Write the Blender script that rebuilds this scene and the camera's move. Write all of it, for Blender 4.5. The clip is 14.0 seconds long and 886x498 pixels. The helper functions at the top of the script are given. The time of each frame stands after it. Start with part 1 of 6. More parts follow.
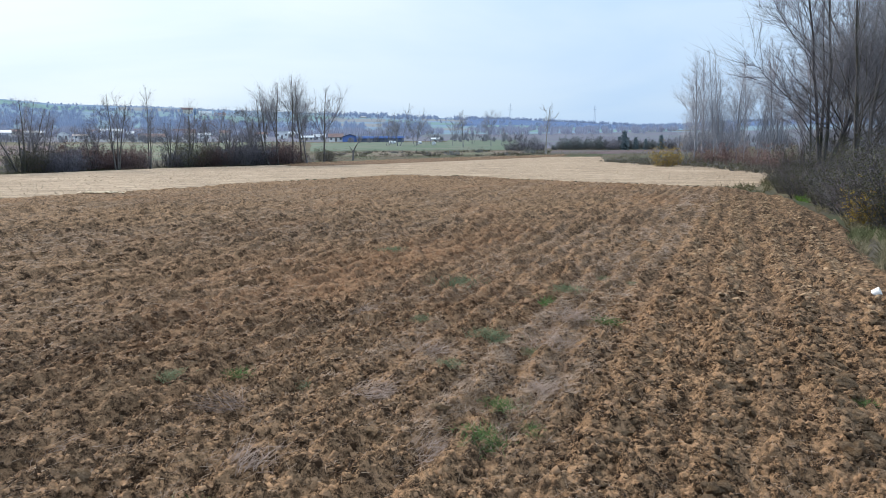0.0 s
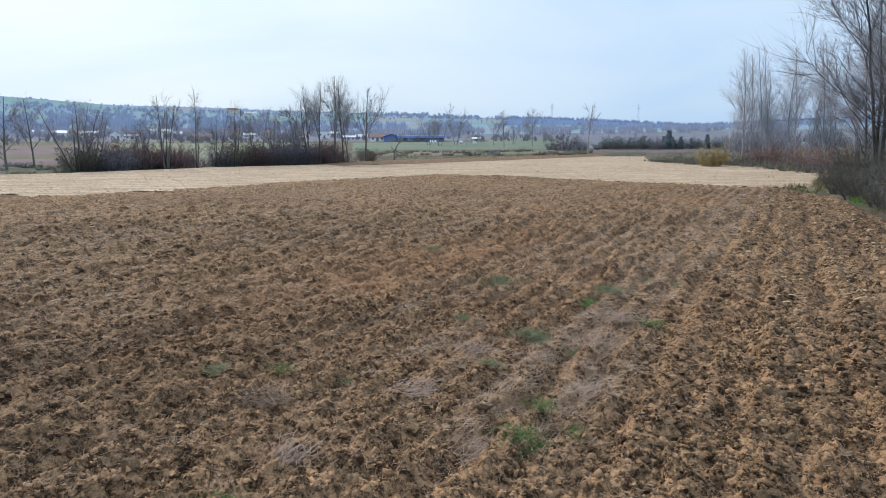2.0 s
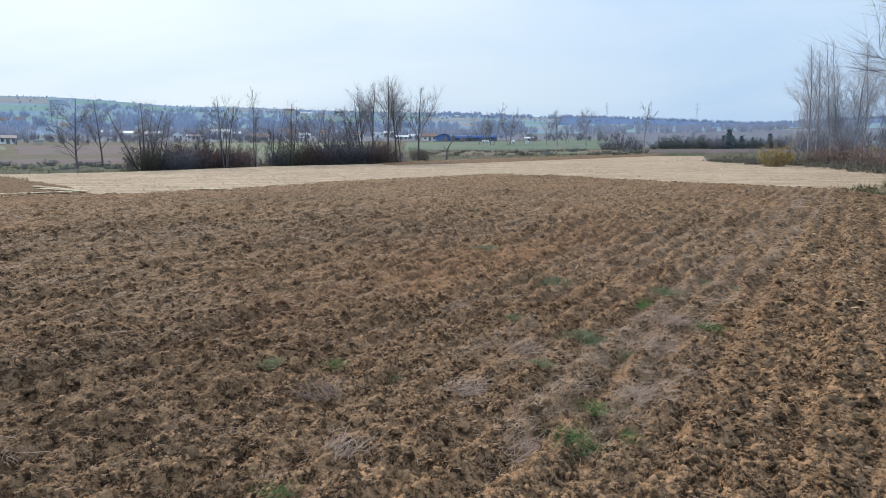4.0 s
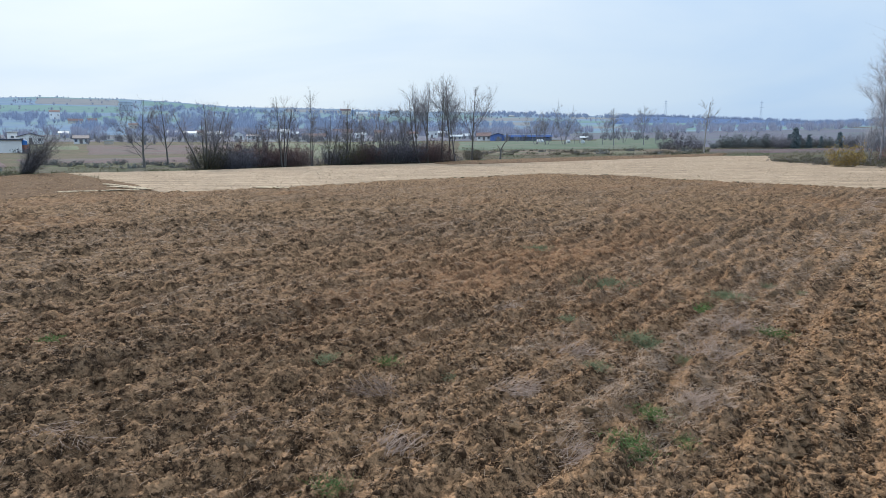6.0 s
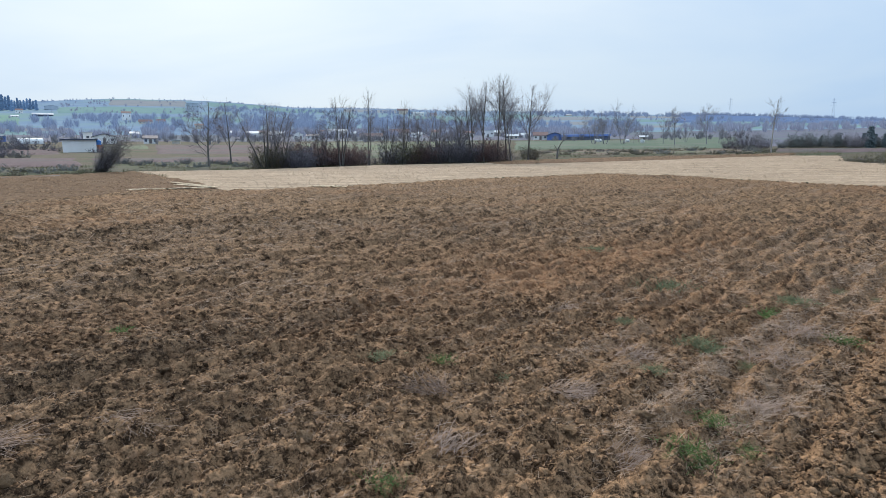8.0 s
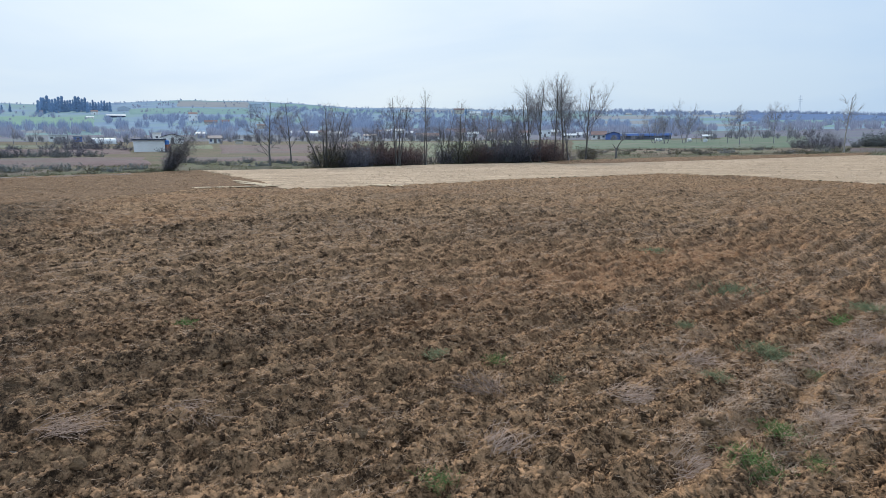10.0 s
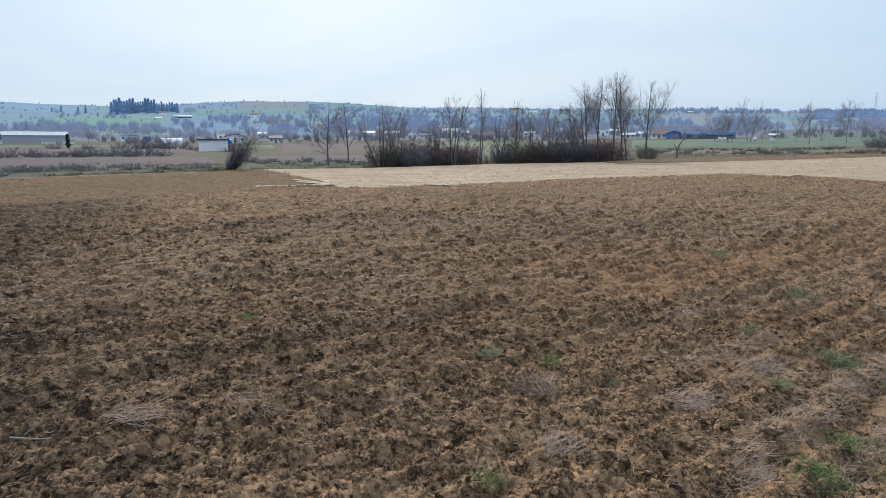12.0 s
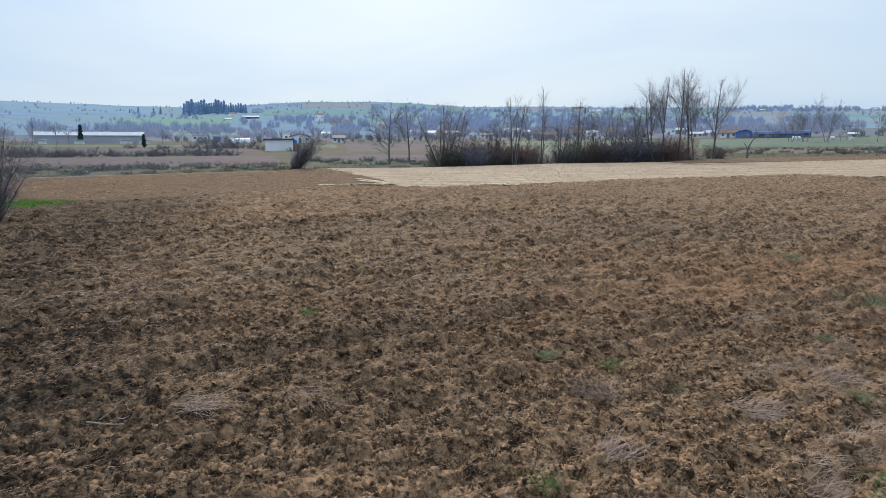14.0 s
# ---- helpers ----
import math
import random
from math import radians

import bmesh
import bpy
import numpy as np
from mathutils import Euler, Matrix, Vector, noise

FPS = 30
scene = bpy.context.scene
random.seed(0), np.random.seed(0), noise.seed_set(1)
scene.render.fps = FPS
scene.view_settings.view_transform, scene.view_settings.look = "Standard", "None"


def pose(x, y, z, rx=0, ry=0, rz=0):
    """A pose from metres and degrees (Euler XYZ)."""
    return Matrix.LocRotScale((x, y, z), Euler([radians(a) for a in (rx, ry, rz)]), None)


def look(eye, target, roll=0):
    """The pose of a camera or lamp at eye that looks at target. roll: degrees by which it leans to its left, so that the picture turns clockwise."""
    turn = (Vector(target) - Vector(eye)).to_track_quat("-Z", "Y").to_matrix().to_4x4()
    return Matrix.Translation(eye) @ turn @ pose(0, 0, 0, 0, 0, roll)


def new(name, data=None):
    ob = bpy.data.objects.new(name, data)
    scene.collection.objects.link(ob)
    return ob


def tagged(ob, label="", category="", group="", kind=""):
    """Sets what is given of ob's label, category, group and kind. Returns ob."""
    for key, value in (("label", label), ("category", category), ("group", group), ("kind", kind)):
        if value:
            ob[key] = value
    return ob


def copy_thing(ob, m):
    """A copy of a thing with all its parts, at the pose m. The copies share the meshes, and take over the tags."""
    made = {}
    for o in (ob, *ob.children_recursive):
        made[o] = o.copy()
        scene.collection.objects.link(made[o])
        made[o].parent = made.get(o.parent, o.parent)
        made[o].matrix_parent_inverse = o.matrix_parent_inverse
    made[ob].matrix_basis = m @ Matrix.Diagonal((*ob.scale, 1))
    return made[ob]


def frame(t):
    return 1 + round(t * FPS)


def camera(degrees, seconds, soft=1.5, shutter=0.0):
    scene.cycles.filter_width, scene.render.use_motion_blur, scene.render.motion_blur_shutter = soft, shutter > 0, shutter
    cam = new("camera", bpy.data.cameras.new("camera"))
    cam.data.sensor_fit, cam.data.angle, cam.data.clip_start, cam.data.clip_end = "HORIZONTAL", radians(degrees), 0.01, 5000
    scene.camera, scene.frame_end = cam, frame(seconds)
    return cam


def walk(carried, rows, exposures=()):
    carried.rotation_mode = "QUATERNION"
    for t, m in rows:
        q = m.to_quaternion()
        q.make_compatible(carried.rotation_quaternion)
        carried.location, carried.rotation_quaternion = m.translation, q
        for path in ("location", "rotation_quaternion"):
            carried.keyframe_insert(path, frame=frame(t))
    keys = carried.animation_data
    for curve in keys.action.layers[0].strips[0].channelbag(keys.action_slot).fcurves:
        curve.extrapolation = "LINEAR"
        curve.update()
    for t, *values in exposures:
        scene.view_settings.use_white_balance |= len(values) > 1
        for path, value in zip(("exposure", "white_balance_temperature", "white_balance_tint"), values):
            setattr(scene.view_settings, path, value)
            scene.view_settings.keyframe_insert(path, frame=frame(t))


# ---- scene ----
cam = camera(67.93, 14.0, soft=0.6)
EYE = 2.4
YAWS = [(0, 0), (0.5, 0.86), (1, 1.74), (1.5, 2.56), (2, 3.5), (2.5, 4.53), (3, 5.67), (5.5, 11.46), (6, 12.62), (6.5, 13.78),
        (7, 14.95), (7.5, 16.16), (8, 17.43), (10.5, 23.43), (11, 24.61), (11.5, 25.79), (12, 27.04), (12.5, 28.31), (13, 29.61),
        (13.5, 30.91), (14, 32.25)]


def drift(t):
    u = t / 14
    return (EYE * (-0.071 * u + 0.059 * u * u - 0.026 * u ** 3), EYE * (0.048 * u - 0.094 * u * u + 0.068 * u ** 3),
            EYE * (1 - 0.040 * u + 0.034 * u * u - 0.018 * u ** 3))


walk(cam, [(t, pose(*drift(t), 90 - 8.55, 0, a) @ pose(0, 0, 0, 0, 0, -0.44)) for t, a in YAWS],
     [(0, 0.24), (3, 0.17), (8, 0.08), (14, 0.05)])

# ---------------------------------------------------------------- world and sun
SUN_AZ, SUN_EL = -38.0, 32.0
SUN_DIR = Vector((math.sin(radians(SUN_AZ)) * math.cos(radians(SUN_EL)), math.cos(radians(SUN_AZ)) * math.cos(radians(SUN_EL)),
                  math.sin(radians(SUN_EL))))
world = bpy.data.worlds.new("overcast_sky")
scene.world = world
world.use_nodes = True
nt = world.node_tree
nt.nodes.clear()


def node(tree, kind, **kw):
    n = tree.nodes.new(kind)
    for k, v in kw.items():
        n.inputs[k].default_value = v
    return n


coord = node(nt, "ShaderNodeTexCoord")
sky = node(nt, "ShaderNodeTexSky")
sky.sky_type, sky.sun_disc = "NISHITA", False
sky.sun_elevation, sky.sun_rotation = radians(SUN_EL), radians(SUN_AZ)
sky.air_density, sky.dust_density = 1.0, 2.0
scaled = node(nt, "ShaderNodeVectorMath")
scaled.operation = "MULTIPLY"
scaled.inputs[1].default_value = (1.0, 1.0, 4.5)
nt.links.new(coord.outputs["Generated"], scaled.inputs[0])
cloud = node(nt, "ShaderNodeTexNoise", Scale=1.5, Detail=5.0, Roughness=0.5, Distortion=0.4)
nt.links.new(scaled.outputs[0], cloud.inputs["Vector"])
dot = node(nt, "ShaderNodeVectorMath")
dot.operation = "DOT_PRODUCT"
dot.inputs[1].default_value = SUN_DIR
nt.links.new(coord.outputs["Generated"], dot.inputs[0])
near_sun = node(nt, "ShaderNodeMapRange", **{"From Min": 0.55, "From Max": 1.0, "To Min": 0.0, "To Max": 0.68})
nt.links.new(dot.outputs["Value"], near_sun.inputs["Value"])
thick = node(nt, "ShaderNodeMapRange", **{"From Min": 0.38, "From Max": 0.66, "To Min": 0.0, "To Max": 0.55})
nt.links.new(cloud.outputs["Fac"], thick.inputs["Value"])
both = node(nt, "ShaderNodeMath")
both.operation = "ADD"
nt.links.new(near_sun.outputs[0], both.inputs[0])
nt.links.new(thick.outputs[0], both.inputs[1])
veil = node(nt, "ShaderNodeMix")
veil.data_type = "RGBA"
veil.inputs[6].default_value = (0.50, 0.708, 1.0, 1)
veil.inputs[7].default_value = (0.84, 0.938, 1.03, 1)
nt.links.new(both.outputs[0], veil.inputs[0])
dim = node(nt, "ShaderNodeVectorMath")
dim.operation = "SCALE"
dim.inputs["Scale"].default_value = 0.10
nt.links.new(sky.outputs[0], dim.inputs[0])
cover = node(nt, "ShaderNodeMix")
cover.data_type = "RGBA"
cover.inputs[0].default_value = 0.86
nt.links.new(dim.outputs[0], cover.inputs[6])
nt.links.new(veil.outputs[2], cover.inputs[7])
# an overcast sky is brightest overhead
split = node(nt, "ShaderNodeSeparateXYZ")
nt.links.new(coord.outputs["Generated"], split.inputs[0])
height = node(nt, "ShaderNodeMapRange", **{"From Min": 0.0, "From Max": 1.0, "To Min": 0.0, "To Max": 1.0})
nt.links.new(split.outputs["Z"], height.inputs["Value"])
curve = node(nt, "ShaderNodeMath")
curve.operation = "POWER"
curve.inputs[1].default_value = 1.6
nt.links.new(height.outputs[0], curve.inputs[0])
gain = node(nt, "ShaderNodeMix")
gain.data_type = "RGBA"
gain.inputs[6].default_value, gain.inputs[7].default_value = (0.81, 0.88, 0.945, 1), (2.5, 2.25, 1.95, 1)
nt.links.new(curve.outputs[0], gain.inputs[0])
lit = node(nt, "ShaderNodeVectorMath")
lit.operation = "MULTIPLY"
nt.links.new(cover.outputs[2], lit.inputs[0])
nt.links.new(gain.outputs[2], lit.inputs[1])
back = node(nt, "ShaderNodeBackground", Strength=0.91)
nt.links.new(lit.outputs[0], back.inputs[0])
nt.links.new(back.outputs[0], node(nt, "ShaderNodeOutputWorld").inputs[0])

sun = new("sun", bpy.data.lights.new("sun", "SUN"))
sun.data.energy, sun.data.angle, sun.data.color = 3.2, radians(8), (1.0, 0.91, 0.79)
sun.matrix_basis = look(SUN_DIR * 100, (0, 0, 0))

# ---------------------------------------------------------------- materials


def surface(name, dark, light, scale=3.0, third=None, rough=0.9, bump=0.0, bump_scale=None, vary=0.0, metal=0.0, spec=0.08, stretch=None,
            glow=0.0, coords="Object", island=False, turn=0.0):
    """A mottled surface: two tones by coarse and fine noise, a third in blotches, relief, and a change from object to object."""
    m = bpy.data.materials.new(name)
    m.use_nodes = True
    t = m.node_tree
    bsdf = t.nodes["Principled BSDF"]
    bsdf.inputs["Roughness"].default_value = rough
    bsdf.inputs["Metallic"].default_value = metal
    bsdf.inputs["Specular IOR Level"].default_value = spec
    tc = node(t, "ShaderNodeTexCoord")
    src = tc.outputs[coords]
    if stretch:
        mp = node(t, "ShaderNodeMapping", Scale=stretch, Rotation=(0, 0, turn))
        t.links.new(src, mp.inputs[0])
        src = mp.outputs[0]
    fine = node(t, "ShaderNodeTexNoise", Scale=scale, Detail=6.0, Roughness=0.65)
    t.links.new(src, fine.inputs["Vector"])
    ramp = node(t, "ShaderNodeMapRange", **{"From Min": 0.3, "From Max": 0.7})
    t.links.new(fine.outputs["Fac"], ramp.inputs["Value"])
    mix = node(t, "ShaderNodeMix")
    mix.data_type = "RGBA"
    mix.inputs[6].default_value, mix.inputs[7].default_value = (*dark, 1), (*light, 1)
    if island:
        geo = node(t, "ShaderNodeNewGeometry")
        av = node(t, "ShaderNodeMath")
        av.operation = "MULTIPLY_ADD"
        av.inputs[1].default_value, av.inputs[2].default_value = 0.75, -0.1
        ad = node(t, "ShaderNodeMath")
        ad.operation = "ADD"
        t.links.new(geo.outputs["Random Per Island"], ad.inputs[0])
        t.links.new(ramp.outputs[0], ad.inputs[1])
        t.links.new(ad.outputs[0], av.inputs[0])
        t.links.new(av.outputs[0], mix.inputs[0])
    else:
        t.links.new(ramp.outputs[0], mix.inputs[0])
    out = mix.outputs[2]
    if third:
        big = node(t, "ShaderNodeTexNoise", Scale=scale * 0.17, Detail=4.0, Roughness=0.6)
        t.links.new(src, big.inputs["Vector"])
        r2 = node(t, "ShaderNodeMapRange", **{"From Min": 0.47, "From Max": 0.63})
        t.links.new(big.outputs["Fac"], r2.inputs["Value"])
        mix2 = node(t, "ShaderNodeMix")
        mix2.data_type = "RGBA"
        t.links.new(r2.outputs[0], mix2.inputs[0])
        t.links.new(out, mix2.inputs[6])
        mix2.inputs[7].default_value = (*third, 1)
        out = mix2.outputs[2]
    if vary:
        info = node(t, "ShaderNodeObjectInfo")
        r3 = node(t, "ShaderNodeMapRange", **{"To Min": 1 - vary, "To Max": 1 + vary})
        t.links.new(info.outputs["Random"], r3.inputs["Value"])
        hsv = node(t, "ShaderNodeHueSaturation")
        t.links.new(r3.outputs[0], hsv.inputs["Value"])
        t.links.new(out, hsv.inputs["Color"])
        out = hsv.outputs[0]
    t.links.new(out, bsdf.inputs["Base Color"])
    # emits its own colour, to veil the far backdrop in haze
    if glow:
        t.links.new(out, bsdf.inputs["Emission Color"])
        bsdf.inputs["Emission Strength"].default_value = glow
    if bump:
        bn = node(t, "ShaderNodeTexNoise", Scale=bump_scale or scale * 3, Detail=5.0, Roughness=0.7)
        t.links.new(src, bn.inputs["Vector"])
        b = node(t, "ShaderNodeBump", Strength=0.8, Distance=bump)
        t.links.new(bn.outputs["Fac"], b.inputs["Height"])
        t.links.new(b.outputs[0], bsdf.inputs["Normal"])
    return m


def soil_material(name, dark, light, red, residue, dark_earth, island=0.0):
    """Turned earth: two browns, rusty patches, dry residue and darker parts, after the values that the mesh carries."""
    m = bpy.data.materials.new(name)
    m.use_nodes = True
    t = m.node_tree
    bsdf = t.nodes["Principled BSDF"]
    bsdf.inputs["Roughness"].default_value = 0.95
    bsdf.inputs["Specular IOR Level"].default_value = 0.15
    tc = node(t, "ShaderNodeTexCoord")

    def mixed(a, b, fac):
        mx = node(t, "ShaderNodeMix")
        mx.data_type = "RGBA"
        for sock, v in ((6, a), (7, b)):
            if isinstance(v, tuple):
                mx.inputs[sock].default_value = (*v, 1)
            else:
                t.links.new(v, mx.inputs[sock])
        t.links.new(fac, mx.inputs[0])
        return mx.outputs[2]

    def noisy(scale, lo, hi, detail=6.0):
        n = node(t, "ShaderNodeTexNoise", Scale=scale, Detail=detail, Roughness=0.7)
        t.links.new(tc.outputs["Object"], n.inputs["Vector"])
        r = node(t, "ShaderNodeMapRange", **{"From Min": lo, "From Max": hi})
        t.links.new(n.outputs["Fac"], r.inputs["Value"])
        return r.outputs[0]

    def carried_value(key):
        a = node(t, "ShaderNodeAttribute")
        a.attribute_name = key
        return a.outputs["Fac"]

    def times(a, b, op="MULTIPLY"):
        mm = node(t, "ShaderNodeMath")
        mm.operation = op
        for i, v in enumerate((a, b)):
            if isinstance(v, float):
                mm.inputs[i].default_value = v
            else:
                t.links.new(v, mm.inputs[i])
        return mm.outputs[0]

    warp = node(t, "ShaderNodeTexNoise", Scale=14.0, Detail=4.0, Roughness=0.6)
    t.links.new(tc.outputs["Object"], warp.inputs["Vector"])
    pull = node(t, "ShaderNodeVectorMath")
    pull.operation = "MULTIPLY_ADD"
    pull.inputs[1].default_value = (0.10, 0.10, 0.10)
    t.links.new(warp.outputs["Color"], pull.inputs[0])
    t.links.new(tc.outputs["Object"], pull.inputs[2])

    def flakes(scale):
        vo = node(t, "ShaderNodeTexVoronoi", Scale=scale, Randomness=1.0)
        t.links.new(pull.outputs[0], vo.inputs["Vector"])
        sp = node(t, "ShaderNodeSeparateColor")
        t.links.new(vo.outputs["Color"], sp.inputs[0])
        return sp.outputs[0]

    tone_a = flakes(17.0)
    tone_b = flakes(42.0)
    tone_c = flakes(105.0)
    tone = times(times(tone_a, 0.55), times(tone_b, 0.45), "ADD")
    tone = times(times(tone, 0.55), times(tone_c, 0.26), "ADD")
    tone = times(tone, times(noisy(5.0, 0.36, 0.64, 3.0), 0.34), "ADD")
    if island:
        geo = node(t, "ShaderNodeNewGeometry")
        tone = times(tone, times(times(geo.outputs["Random Per Island"], 0.5, "SUBTRACT"), island), "ADD")
    stretch = node(t, "ShaderNodeMapRange", **{"From Min": 0.34, "From Max": 0.84})
    t.links.new(tone, stretch.inputs["Value"])
    c = mixed(dark, light, stretch.outputs[0])
    c = mixed(c, red, times(carried_value("rust"), noisy(7.0, 0.3, 0.6)))
    c = mixed(c, tuple(v * 0.62 for v in light), times(noisy(1.3, 0.5, 0.75, 3.0), 0.5))
    dark_tone = mixed(tuple(v * 0.45 for v in dark_earth), tuple(v * 2.3 for v in dark_earth), stretch.outputs[0])
    c = mixed(c, dark_tone, times(carried_value("dark_earth"), noisy(12.0, 0.3, 0.6)))
    residue = mixed(tuple(v * 0.30 for v in residue), tuple(v * 1.15 for v in residue), times(tone_c, times(tone_b, 0.5, "ADD")))
    c = mixed(c, residue, times(times(carried_value("straw"), noisy(32.0, 0.44, 0.6)), noisy(5.5, 0.38, 0.6, 3.0)))
    t.links.new(c, bsdf.inputs["Base Color"])
    bn = node(t, "ShaderNodeTexNoise", Scale=60.0, Detail=4.0, Roughness=0.7)
    t.links.new(tc.outputs["Object"], bn.inputs["Vector"])
    b = node(t, "ShaderNodeBump", Strength=1.0, Distance=0.014)
    rise = times(times(bn.outputs["Fac"], 0.6), times(times(tone_c, 0.35), times(tone_b, 0.7), "ADD"), "ADD")
    t.links.new(rise, b.inputs["Height"])
    t.links.new(b.outputs[0], bsdf.inputs["Normal"])
    return m



def stubble_material(name, dark, light, gap):
    """Cut straw in long drilled rows: tones drawn out along the rows that the mesh carries."""
    m = bpy.data.materials.new(name)
    m.use_nodes = True
    t = m.node_tree
    bsdf = t.nodes["Principled BSDF"]
    bsdf.inputs["Roughness"].default_value = 0.95
    bsdf.inputs["Specular IOR Level"].default_value = 0.1
    tc = node(t, "ShaderNodeTexCoord")
    row = node(t, "ShaderNodeAttribute")
    row.attribute_name = "row"
    sep = node(t, "ShaderNodeSeparateXYZ")
    t.links.new(tc.outputs["Object"], sep.inputs[0])
    at = node(t, "ShaderNodeCombineXYZ")
    t.links.new(sep.outputs["X"], at.inputs["X"])
    t.links.new(row.outputs["Fac"], at.inputs["Y"])
    out = None
    for stretch, scale, lo, hi, a, b in (((0.10, 1.0, 1.0), 1.1, 0.35, 0.65, dark, light), ((0.35, 1.6, 1.0), 2.2, 0.50, 0.64, None, gap), ((1.0, 1.0, 1.0), 5.0, 0.52, 0.7, None, tuple(v * 1.25 for v in light))):
        mp = node(t, "ShaderNodeMapping", Scale=stretch)
        t.links.new(at.outputs[0], mp.inputs[0])
        n = node(t, "ShaderNodeTexNoise", Scale=scale, Detail=5.0, Roughness=0.7)
        t.links.new(mp.outputs[0], n.inputs["Vector"])
        r = node(t, "ShaderNodeMapRange", **{"From Min": lo, "From Max": hi})
        t.links.new(n.outputs["Fac"], r.inputs["Value"])
        mx = node(t, "ShaderNodeMix")
        mx.data_type = "RGBA"
        t.links.new(r.outputs[0], mx.inputs[0])
        if out:
            t.links.new(out, mx.inputs[6])
        else:
            mx.inputs[6].default_value = (*a, 1)
        mx.inputs[7].default_value = (*b, 1)
        out = mx.outputs[2]
    t.links.new(out, bsdf.inputs["Base Color"])
    bn = node(t, "ShaderNodeTexNoise", Scale=7.0, Detail=5.0, Roughness=0.7)
    t.links.new(tc.outputs["Object"], bn.inputs["Vector"])
    b = node(t, "ShaderNodeBump", Strength=0.8, Distance=0.08)
    t.links.new(bn.outputs["Fac"], b.inputs["Height"])
    t.links.new(b.outputs[0], bsdf.inputs["Normal"])
    return m


